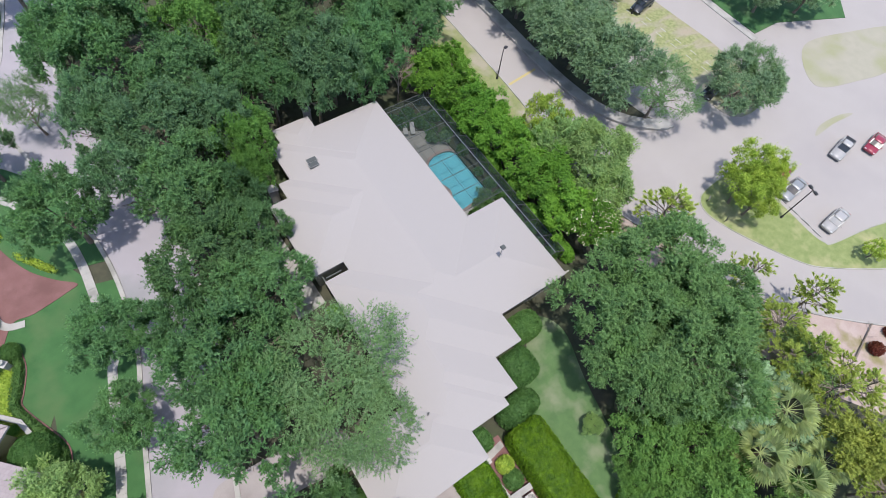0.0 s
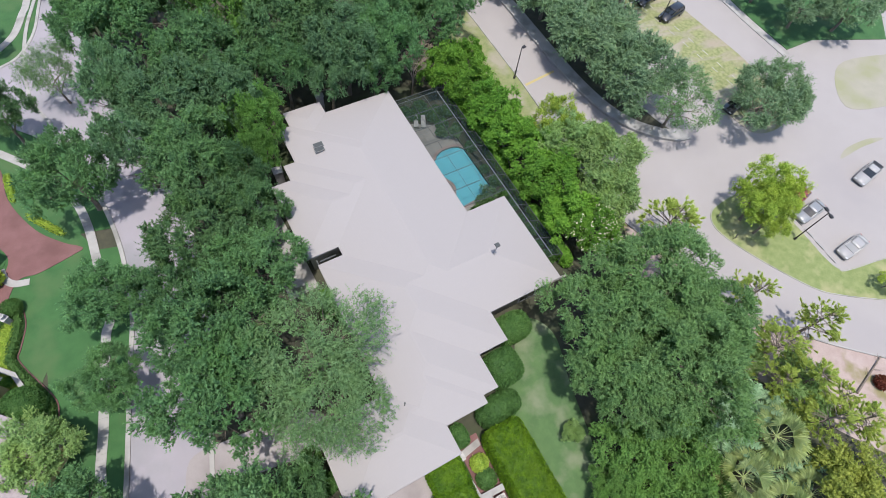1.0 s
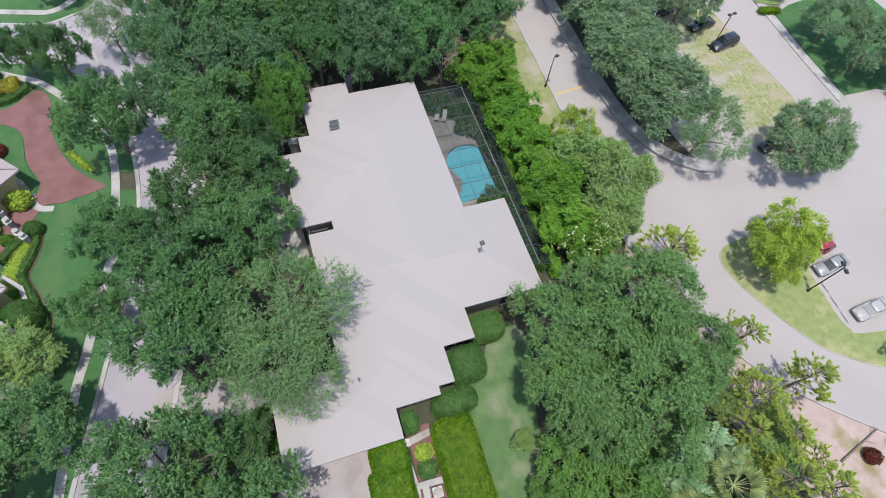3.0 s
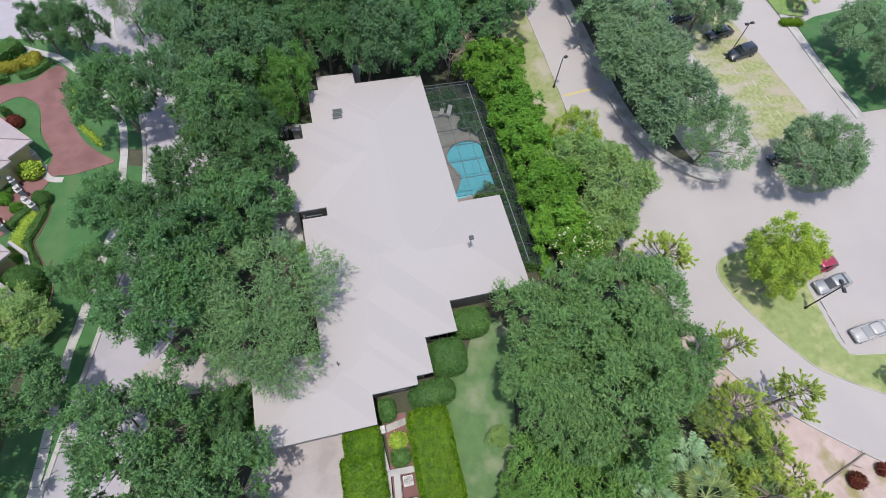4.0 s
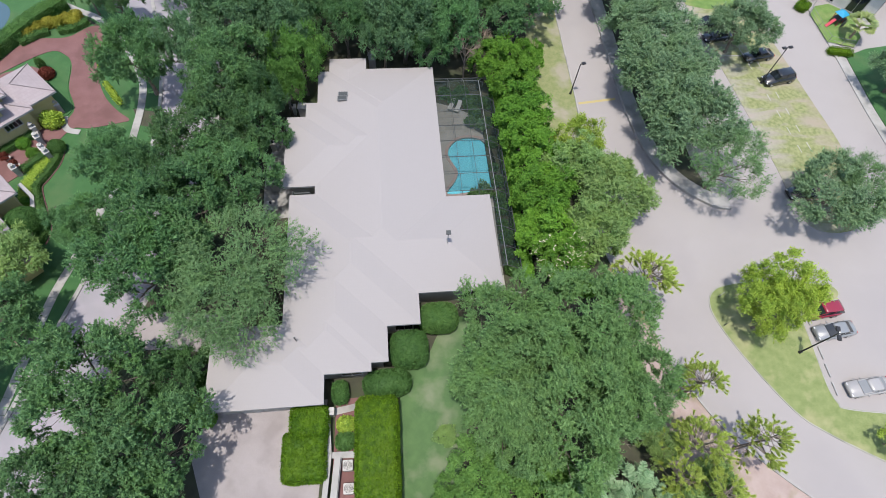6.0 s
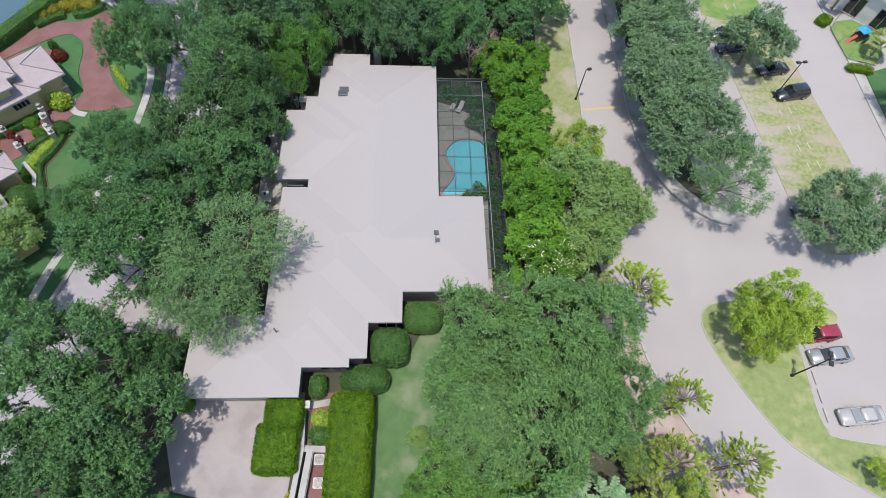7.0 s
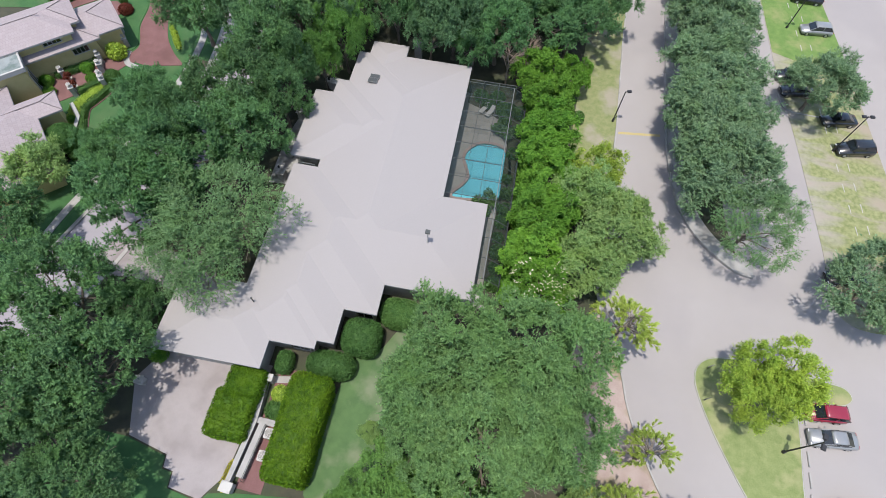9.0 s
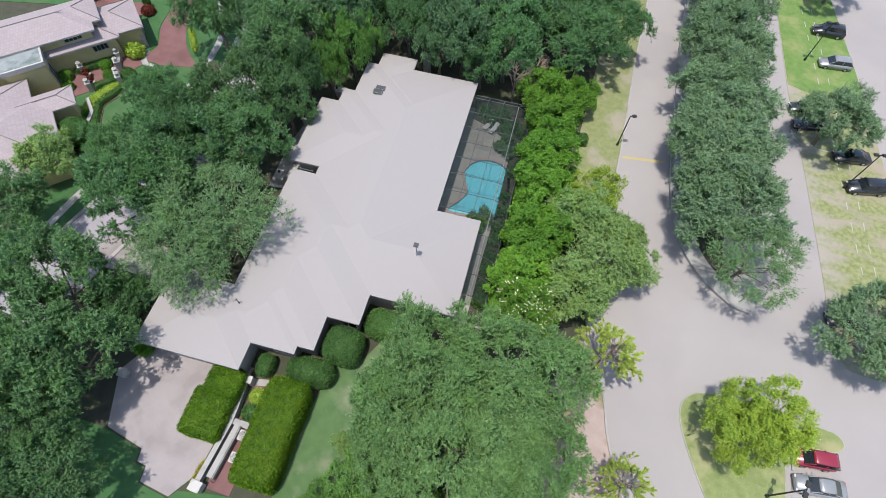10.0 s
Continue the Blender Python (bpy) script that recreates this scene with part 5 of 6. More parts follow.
block_house("neighbour_house_wing", -28.12, 35.21, 46, rect(7.5, 6), 3.3, 20, "low neighbouring wing with pinkish tile hip roof", (), hips(7.5, 6)[:2])
block_house("neighbour_house_upper", -34.13, 28.83, 46, [(-7.5, -3.25), (7.5, -3.25), (7.5, -1.75), (8.5, -1.75), (8.5, 3.25), (-7.5, 3.25)], 4.9, 20, "yellow neighbouring house with clerestory windows and pinkish tile roof",
            ((4.8, -2.66, 3.95, 1.9, 0.5, 0, 4), (-2.0, -2.66, 3.95, 1.9, 0.5, 0, 4)), [((8.5, -1.75, 0), (6.0, 0.75, 2.5)), ((8.5, 3.25, 0), (6.0, 0.75, 2.5)), ((-7.5, -3.25, 0), (-4.25, 0, 3.25)), ((-7.5, 3.25, 0), (-4.25, 0, 3.25)), ((-4.25, 0, 3.25), (5, 0, 3.25))])
block_house("neighbour_house_gallery", -32.88, 29.77, 46, rect(16, 6.5), 3.3, 20, "low gallery of the neighbouring house", ((5.4, -2.66, 1.9, 1.7, 0.75, 0, 4),), hips(16, 6.5)[:1])
block_house("neighbour_house_south", -25.61, 24.62, 46, [(-13, -11), (-2.5, -11), (-2.5, -3.25), (0, -3.25), (0, 0), (-4.25, 0), (-4.25, 3.25), (-13, 3.25)], 3.2, 20, "southern neighbouring wing with pinkish tile hip roof", (),
            [((0, -3.25, 0), (-1.6, -1.62, 1.62)), ((0, 0, 0), (-1.6, -1.62, 1.62)), ((-1.6, -1.62, 1.62), (-5.8, -1.62, 1.62)), ((-4.25, 3.25, 0), (-8.6, -1.1, 4.35)), ((-2.5, -11, 0), (-7.75, -5.75, 5.25))])
slab("courtyard", [(-32.5, 26.5), (-27.0, 32.4), (-25.2, 31.8), (-24.0, 29.2), (-26.8, 26.2), (-28.6, 24.2), (-30.5, 22.5)], 0.0, 0.1, M_BRICK, None, "red brick paved courtyard", "courtyard", "structure")
slab("drive_apron", [(-27.6, 42.0), (-28.4, 40.6), (-34.8, 34.4), (-38, 36), (-33, 41.8), (-30, 43)], 0.0, 0.085, M_BRICK, None, "red brick strip between drive and house", "driveway", "structure")


def low_wall(name, pts, w, h, material, label, category="wall", closed=False):
    """A low garden wall with a projecting cap along a line."""
    t = thing(name, pts[0][0], pts[0][1], 0.0, 0.0, label, category)
    off = [(p[0] - pts[0][0], p[1] - pts[0][1]) for p in pts]
    part("body", ribbon_mesh(off, w, 0.0, h - 0.08), material, t)
    part("cap", ribbon_mesh(off, w + 0.12, h - 0.08, h), M_CONC, t, "pale capping stones")
    return t


def ribbon_mesh(line, w, z0, z1):
    a, b = offset_line(line, w / 2), offset_line(line, -w / 2)
    n, v, f = len(line), [], []
    for i in range(n):
        v += [(*a[i], z0), (*a[i], z1), (*b[i], z1), (*b[i], z0)]
    for i in range(n - 1):
        f += [(4 * i + j, 4 * i + (j + 1) % 4, 4 * i + 4 + (j + 1) % 4, 4 * i + 4 + j) for j in range(4)]
    f += [(3, 2, 1, 0), tuple(4 * (n - 1) + j for j in range(4))]
    return mesh_of("wall", v, f)


def pillar(x, y, h=1.25, urn=True):
    t = thing("gate_pillar", x, y, 0.05, 43, "pale masonry pillar with a stone urn", "pillar", "courtyard pillars")
    bm = box(bmesh.new(), (0, 0, h / 2), (0.5, 0.5, h), 0, 0.02)
    part("shaft", bm, M_WHITE, t)
    part("cap", box(bmesh.new(), (0, 0, h + 0.06), (0.64, 0.64, 0.12), 0, 0.02), M_WHITE, t)
    if urn:
        bm = bmesh.new()
        for z0, z1, r0, r1 in ((0.12, 0.2, 0.16, 0.08), (0.2, 0.45, 0.08, 0.25), (0.45, 0.55, 0.25, 0.27), (0.55, 0.75, 0.2, 0.05)):
            tube(bm, (0, 0, h + z0), (0, 0, h + z1), r0, r1, 10)
        part("urn", bm, M_WHITE, t, "pale stone urn")


for x, y in ((-28.7, 28.9), (-26.0, 32.4), (-25.1, 31.0), (-24.1, 29.5), (-23.5, 28.9), (-26.2, 26.8), (-24.4, 35.7), (-26.4, 37.9), (-28.6, 40.0)):
    pillar(x, y)
low_wall("courtyard_wall", [(-24.3, 35.6), (-26.4, 37.9), (-28.7, 40.1)], 0.25, 0.75, M_STUCCO, "low pale courtyard wall beside the house")
low_wall("courtyard_wall", [(-26.0, 32.4), (-25.1, 31.0)], 0.25, 0.8, M_STUCCO, "low pale wall at the courtyard entrance")
low_wall("terrace_wall", [(-23.4, 20.9), (-23.1, 22.1), (-23.6, 23.5), (-24.7, 24.5), (-25.4, 25.1)], 0.3, 0.8, M_STUCCO, "curved pale terrace wall by the house")
for x, y, s in ((-26.9, 30.7, 1.3), (-25.5, 29.4, 1.2), (-29.0, 26.2, 1.3), (-30.2, 27.6, 1.4), (-23.1, 30.1, 1.7), (-22.9, 19.9, 3.4), (-24.3, 23.1, 1.0), (-24.0, 21.9, 0.9)):
    hedge("ball_shrub", x, y, s, s, s * 0.8, 0, M_BRIGHT if s < 1.45 else M_SHRUB, "clipped round green shrub", 2.0, 0.13, 150, "shrub", "round clipped shrubs")
for x, y, sx, sy, a in ((-27.9, 30.55, 5.4, 0.8, 46), (-24.9, 28.3, 3.0, 0.7, 50), (-31.1, 27.2, 2.4, 0.8, 46), (-30.7, 25.2, 1.6, 0.9, 46)):
    hedge("box_hedge", x, y, sx, sy, 0.8, a, M_SHRUB, "low clipped dark green box hedge", 6, 0.13, 150)


def bed_hedge(name, line, w, h, material, label, density=140):
    """A low planted band along a curve, leaves over a dark core."""
    g = np.random.default_rng(len(line) * 7 + int(w * 10))
    x0, y0 = line[0]
    t = thing(name, x0, y0, 0.0, 0.0, label, "hedge")
    off = [(p[0] - x0, p[1] - y0) for p in line]
    part("core", ribbon_mesh(off, w - 0.12, 0.0, h - 0.1), material, t, "leafy core")
    P, N = [], []
    for (ax, ay), (bx, by) in zip(off, off[1:]):
        L = math.hypot(bx - ax, by - ay)
        k = int(L * (w + 2 * h) * density)
        s, q = g.random(k), g.uniform(-(w / 2 + h), w / 2 + h, k)
        d = np.clip(q, -w / 2, w / 2)
        z = h - np.maximum(np.abs(q) - w / 2, 0)
        nx, ny = -(by - ay) / L, (bx - ax) / L
        P.append(np.stack([ax + (bx - ax) * s + nx * d, ay + (by - ay) * s + ny * d, z], 1))
        sd = np.where(np.abs(q) > w / 2, np.sign(q), 0)
        N.append(np.stack([nx * sd, ny * sd, 1 - np.abs(sd) * 0.8], 1))
    P, N = np.concatenate(P), unit(np.concatenate(N))
    P = P + g.normal(size=P.shape) * 0.05
    al = unit(N * 0.6 + unit(g.normal(size=P.shape)))
    part("foliage", leaves_mesh("foliage", P, al, unit(N + g.normal(size=P.shape) * 0.5), 0.16 * g.uniform(0.7, 1.4, len(P)), 0.1 * g.uniform(0.7, 1.3, len(P)), material), None, t)
    return t


border = curve_line([(-23.0, 30.3), (-22.9, 28.4), (-23.5, 26.4), (-23.9, 25.2), (-23.3, 23.6), (-22.4, 21.9), (-21.4, 19.8), (-21.5, 18.2)])
bed_hedge("border_hedge", border, 0.55, 0.65, M_SHRUB, "low dark green hedge winding round the lawn")
bed_hedge("golden_border", offset_line(border, -1.0)[2:-5], 1.35, 0.45, M_LIME, "winding yellow-green border planting")
ribbon("bed_edge", offset_line(border, 0.42), 0.0, 0.12, 0.0, 0.12, M_BRICK, label="thin red brick edging of the lawn", category="edging")
bed_hedge("north_hedge", curve_line([(-37.5, 40.0), (-35.2, 43.4), (-33.4, 47.2), (-31.6, 50.6), (-29, 54)]), 1.6, 1.6, M_SHRUB, "clipped dark green hedge beyond the drive", 110)
bed_hedge("low_hedge", curve_line([(-32.4, 46.6), (-30.6, 48.3), (-29.6, 48.8)]), 0.8, 0.7, M_SHRUB, "low clipped hedge in front of golden shrubs")
bed_hedge("low_hedge", curve_line([(-28.4, 48.9), (-27.0, 49.3), (-25.4, 50.9)]), 0.8, 0.7, M_SHRUB, "low clipped hedge in front of golden shrubs")
for k, (x, y) in enumerate(((-32.0, 48.4), (-31.0, 49.4), (-29.9, 50.2), (-28.8, 50.3), (-27.9, 51.0), (-27.0, 51.6), (-26.9, 50.5))):
    hedge("golden_shrub", x, y, 1.5, 1.4, 1.1, 20 * k, M_GOLD, "golden-yellow flowering shrub beside the drive", 2.0, 0.2, 80, "shrub", "golden shrubs")
hedge("red_shrub", -27.6, 41.4, 1.7, 1.6, 1.0, 0, M_RED, "dark red leafy shrub", 2.0, 0.16, 130, "shrub")
hedge("cone_shrub", -28.4, 42.5, 0.9, 0.9, 1.9, 0, M_SHRUB, "narrow upright dark green shrub", 1.5, 0.14, 150, "shrub")
hedge("tropical_shrub", -24.6, 33.9, 2.0, 1.8, 1.6, 0, M_LIME, "yellow-green tropical shrub by the wall", 2.0, 0.35, 40, "shrub")
hedge("verge_hedge", -19.4, 38.6, 0.6, 5.0, 0.5, 38, M_LIME, "low yellow-green edging along the drive", 3, 0.16, 90)
hedge("verge_hedge", -22.0, 44.6, 0.6, 4.0, 0.5, 5, M_LIME, "low yellow-green edging along the drive", 3, 0.16, 90)

M_MILDEW = surface("mildewed flat roof", (0.15, 0.17, 0.17), (0.24, 0.26, 0.26), 0.9, 0.85, 0.2, 20, stain=(0.1, 0.13, 0.12), stain_scale=0.8)
ribbon("garden_path", curve_line([(-23.9, 35.0), (-23.6, 33.8), (-22.9, 33.0), (-21.6, 32.7)]), -0.35, 0.35, 0.0, 0.115, M_CONC, label="narrow pale garden path by the shrubs", category="path")


def potted_plant(x, y):
    t = thing("potted_plant", x, y, 0.1, 0, "stone urn planter with a dark flowering plant", "planter", "courtyard planters")
    bm = tube(bmesh.new(), (0, 0, 0), (0, 0, 0.12), 0.24, 0.2, 10)
    tube(bm, (0, 0, 0.12), (0, 0, 0.6), 0.16, 0.36, 10)
    part("pot", bm, M_STUCCO, t, "pale stone pot")
    part("plant", crown_mesh("plant", 7, 0.5, 0.7, 16, 8, 5, 0.2, 0.09, M_RED, 0.9, -0.3), None, t, "dark red-green leaves").matrix_basis = pose(0, 0, 0.85)


potted_plant(-27.8, 28.6)
potted_plant(-26.5, 27.6)

# flat entrance canopy of the neighbouring house
canopy = thing("entrance_canopy", -31.8, 25.1, 0, 46, "tall white entrance porch with a grey flat roof", "porch")
part("roof", box(bmesh.new(), (0, 0, 4.6), (4.5, 3.2, 0.12), 0, 0.02), M_MILDEW, canopy, "weathered grey flat roof")
part("cornice", rim([(-2.4, -1.75), (2.4, -1.75), (2.4, 1.75), (-2.4, 1.75)], 4.2, 4.75, 0.2), M_WHITE, canopy, "white moulded cornice")
part("wall", prism([(-2.1, -1.45), (2.1, -1.45), (2.1, 1.45), (-2.1, 1.45)], 0.0, 4.2), M_YELLOW, canopy)
house_window(canopy, 2.1, 0, 0.3, 1.6, 2.6, 90, 2)

# ---- garden walls by the drive ----
low_wall("garden_wall", [(8.35, 0.6), (8.75, -3.0), (8.45, -8.2)], 0.32, 0.9, M_CONC, "pale rendered garden wall beside the drive")
low_wall("planter_wall", [(9.5, -3.1), (9.25, -7.6)], 0.5, 0.8, M_FASCIA, "grey-topped low planter wall")
low_wall("cross_wall", [(8.95, -2.95), (11.0, -2.95)], 0.4, 0.75, M_WHITE, "short pale cross wall in the garden bed")
pl = thing("wall_pillar", 8.55, 0.6, 0, 3, "square white pillar at the end of the garden wall", "pillar")
part("shaft", box(bmesh.new(), (0, 0, 0.6), (0.8, 0.55, 1.2), 0, 0.03), M_WHITE, pl)
part("cap", box(bmesh.new(), (0, 0, 1.24), (0.92, 0.66, 0.1), 0, 0.02), M_WHITE, pl)
slab("brick_path", [(9.0, 1.9), (11.0, 2.0), (11.2, -8.4), (9.0, -8.4)], 0.0, 0.045, M_BRICK, None, "red brick paved strip between wall and hedge", "path", "structure")
slab("stone_step", [(8.5, 1.0), (10.9, 1.5), (10.9, 0.9), (8.6, 0.4)], 0.0, 0.12, M_CONC, None, "grey stone step to the side door", "step", "structure")


def ac_unit(x, y, turn):
    t = thing("air_conditioner", x, y, 0.04, turn, "white outdoor air conditioning unit", "air conditioner", "outdoor units")
    part("case", box(bmesh.new(), (0, 0, 0.45), (0.85, 0.85, 0.9), 0, 0.04), M_WHITE, t)
    bm = bmesh.new()
    for k in range(4):
        r = 0.1 + 0.08 * k
        for a in range(16):
            b0, b1 = a * math.pi / 8, (a + 1) * math.pi / 8
            tube(bm, (r * math.cos(b0), r * math.sin(b0), 0.92), (r * math.cos(b1), r * math.sin(b1), 0.92), 0.012, 0.012, 4)
    part("fan_grille", bm, M_BLACK, t, "round dark fan grille")


ac_unit(10.35, -3.8, 2)
ac_unit(10.5, -5.6, 2)


def street_lamp(x, y, h, heads, turn, label):
    t = thing("street_lamp", x, y, 0.05, turn, label, "street lamp", "car park lamps")
    part("base", tube(bmesh.new(), (0, 0, 0), (0, 0, 0.35), 0.16, 0.14, 10), M_BLACK, t)
    part("pole", tube(bmesh.new(), (0, 0, 0.35), (0, 0, h), 0.075, 0.05, 10), M_BLACK, t)
    for s in heads:
        part("arm", box(bmesh.new(), (s * 0.12, 0, h - 0.06), (0.24, 0.06, 0.08)), M_BLACK, t)
        hd = part("lamp_head", box(bmesh.new(), (s * 0.44, 0, h - 0.02), (0.5, 0.38, 0.16), 0, 0.04), M_BLACK, t, "black box lamp head")
        part("lens", box(bmesh.new(), (s * 0.44, 0, h - 0.11), (0.4, 0.3, 0.03)), M_GLASS, hd)


street_lamp(36.0, 39.0, 4.8, (1,), 20, "black single-headed lamp post beside the road")
street_lamp(53.65, 5.2, 5.6, (-1, 1), 75, "black twin-headed lamp post on the grass")
street_lamp(61.4, 41.0, 5.8, (-1, 1), 10, "black twin-headed lamp post in the car park")
street_lamp(57.4, 61.3, 5.8, (-1, 1), 10, "black twin-headed lamp post in the car park")


# ---- cars ----
def paint(name, c, rough=0.25, metal=0.0):
    m = surface(name, tuple(v * 0.92 for v in c), c, 1.5, rough, 0.0, 20, metal, 0.5)
    m.node_tree.nodes["Principled BSDF"].inputs["Coat Weight"].default_value = 0.6
    return m


P_BLACK, P_SILVER, P_WHITE = paint("black car paint", (0.012, 0.013, 0.015)), paint("silver car paint", (0.24, 0.245, 0.25), 0.3, 0.3), paint("white car paint", (0.28, 0.27, 0.265))
P_RED, P_DKRED = paint("red car paint", (0.2, 0.014, 0.03)), paint("dark blue car paint", (0.015, 0.018, 0.03))
M_LAMP = glassy("clear lamp glass", (0.5, 0.5, 0.5), 0.1)
M_TAIL = glassy("red lamp glass", (0.3, 0.01, 0.01), 0.1)


def loft(secs, cap=True):
    """A closed skin over sections: x, half width at foot, at waist, at top, foot, waist and top heights."""
    bm, rings = bmesh.new(), []
    for x, w0, w1, w2, z0, z1, z2 in secs:
        rings.append([bm.verts.new(p) for p in ((x, -w0, z0), (x, -w1, z1), (x, -w2, z2), (x, 0, z2 + 0.02), (x, w2, z2), (x, w1, z1), (x, w0, z0))])
    for a, b in zip(rings, rings[1:]):
        for k in range(7):
            bm.faces.new((a[k], a[(k + 1) % 7], b[(k + 1) % 7], b[k]))
    bm.faces.new(rings[0][::-1])
    bm.faces.new(rings[-1])
    bmesh.ops.recalc_face_normals(bm, faces=bm.faces)
    return bm


# pale base colour stands in for bright sky mirrored in the white car's windows
M_PALEGLASS = glassy("window glass with painted sky reflection", (0.16, 0.17, 0.18), 0.05, 0.7)


def car(x, y, turn, colour, label, style="sedan", L=4.7, W=1.82, z=0.05, glass=M_GLASS):
    """A parked car that faces its own -x."""
    H0 = {"sedan": 1.45, "suv": 1.75, "wagon": 1.55, "pickup": 1.8}[style]
    belt = 0.95 if style in ("sedan", "wagon") else 1.1
    t = thing("parked_car", x, y, z, turn, label, "car", "parked cars")
    h, w = L / 2, W / 2
    part("body", loft([(-h, w * 0.72, w * 0.8, w * 0.7, 0.35, 0.5, 0.62), (-h + 0.25, w * 0.92, w * 0.96, w * 0.86, 0.25, 0.55, 0.74), (-h + 1.2, w * 0.95, w, w * 0.9, 0.22, 0.62, belt - 0.06),
                       (-0.6, w * 0.95, w, w * 0.92, 0.22, 0.65, belt), (h - 0.9, w * 0.95, w, w * 0.92, 0.22, 0.65, belt + 0.03), (h - 0.2, w * 0.92, w * 0.96, w * 0.86, 0.25, 0.6, belt - 0.02), (h, w * 0.75, w * 0.82, w * 0.7, 0.38, 0.6, belt - 0.14)]), colour, t, "", True)
    a, b, c, d = {"sedan": (-1.15, -0.35, 0.85, 1.75), "suv": (-1.15, -0.55, 1.75, 2.2), "wagon": (-1.2, -0.4, 1.6, 2.15), "pickup": (-1.1, -0.45, 0.5, 0.75)}[style]
    part("window_glass", loft([(a, w * 0.84, w * 0.84, w * 0.8, belt - 0.1, belt - 0.05, belt), (b, w * 0.88, w * 0.8, w * 0.7, belt - 0.1, belt + 0.25, H0 - 0.03), (c, w * 0.88, w * 0.8, w * 0.7, belt - 0.1, belt + 0.25, H0 - 0.03),
                               (d, w * 0.84, w * 0.82, w * 0.76, belt - 0.1, belt - 0.05, belt + 0.02)]), glass, t, "car windows")
    part("roof_panel", loft([(b - 0.16, w * 0.6, w * 0.66, w * 0.5, H0 - 0.1, H0 - 0.06, H0 - 0.04), (b + 0.15, w * 0.68, w * 0.72, w * 0.58, H0 - 0.05, H0 - 0.01, H0 + 0.04), ((b + c) / 2, w * 0.7, w * 0.73, w * 0.6, H0 - 0.05, H0, H0 + 0.06),
                             (c - 0.1, w * 0.68, w * 0.72, w * 0.58, H0 - 0.05, H0 - 0.01, H0 + 0.03), (c + 0.16, w * 0.6, w * 0.66, w * 0.5, H0 - 0.1, H0 - 0.06, H0 - 0.04)]), colour, t, "", True)
    for s in (-1, 1):
        for px, pz, tilt in (((a + b) / 2, (belt + H0) / 2, math.degrees(math.atan2(H0 - belt, b - a))), ((c + d) / 2, (belt + H0) / 2, -math.degrees(math.atan2(H0 - belt, d - c)))):
            ln = math.hypot(H0 - belt, (b - a) if px < 0 else (d - c))
            part("pillar", box(bmesh.new(), (px, s * w * 0.78, pz), (ln, 0.07, 0.06), 0, 0.0, pose(0, 0, 0, 0, -tilt, 0)), colour, t)
        part("pillar", box(bmesh.new(), ((b + c) / 2, s * w * 0.8, (belt + H0) / 2), (0.08, 0.06, H0 - belt)), colour, t)
        part("headlight", box(bmesh.new(), (-h + 0.13, s * w * 0.68, 0.63), (0.18, 0.32, 0.12), 0, 0.03), M_LAMP, t, "clear headlight")
        part("tail_light", box(bmesh.new(), (h - 0.08, s * w * 0.68, belt - 0.16), (0.12, 0.3, 0.14), 0, 0.03), M_TAIL, t, "red tail light")
        part("mirror", box(bmesh.new(), (a + 0.35, s * (w + 0.08), belt + 0.04), (0.12, 0.2, 0.13), 0, 0.03), colour, t)
        for px in (-h + 0.88, h - 0.92):
            ty = part("wheel", tube(bmesh.new(), (px, s * (w - 0.21), 0.32), (px, s * (w + 0.005), 0.32), 0.32, 0.32, 18), M_RUBBER, t, "black tyre")
            part("rim", tube(bmesh.new(), (px, s * (w - 0.02), 0.32), (px, s * (w + 0.015), 0.32), 0.21, 0.19, 12), M_RIM, ty, "alloy rim")
    if style == "pickup":
        bm = box(bmesh.new(), (1.5, 0, belt + 0.03), (1.5, W * 0.76, 0.05))
        part("cargo_bed", bm, M_BLACK, t, "dark cargo bed cover")
    t.matrix_basis = pose(x, y, z, 0, 0, turn) @ Matrix.Diagonal((0.88, 0.88, 0.88, 1))
    return t


car(63.6, 41.4, 13, P_BLACK, "black sport utility vehicle parked on the grass edge", "suv", 4.9, 1.95)
car(62.2, 45.5, 12, P_BLACK, "black saloon car parked under a tree", "sedan", 4.7)
car(61.0, 61.3, 7, P_SILVER, "silver estate car parked on the grass edge", "wagon", 4.6)
car(60.3, 67.6, 2, P_BLACK, "black sport utility vehicle beside the island", "suv", 4.7)
car(57.6, 49.2, 11, P_DKRED, "dark car parked in the shade of a tree", "sedan", 4.6)
car(57.2, 51.8, 11, P_BLACK, "black car parked in the shade of a tree", "sedan", 4.6)
car(60.6, 23.8, 12, P_BLACK, "dark car half hidden beneath a tree", "sedan", 4.6)
car(57.7, 7.2, 8, P_SILVER, "silver saloon car parked by the grass island", "sedan", 4.7)
car(57.3, 9.35, 7, P_RED, "red hatchback parked under the bright tree", "wagon", 4.0)
car(58.8, 1.6, 7, P_WHITE, "white saloon car parked by the grass island", "sedan", 4.7, glass=M_PALEGLASS)
car(68.8, 8.4, 12, P_WHITE, "white pickup truck with a dark cargo bed", "pickup", 5.0)
car(73.6, 6.8, 12, P_RED, "red car in the far parking row", "sedan", 4.5)

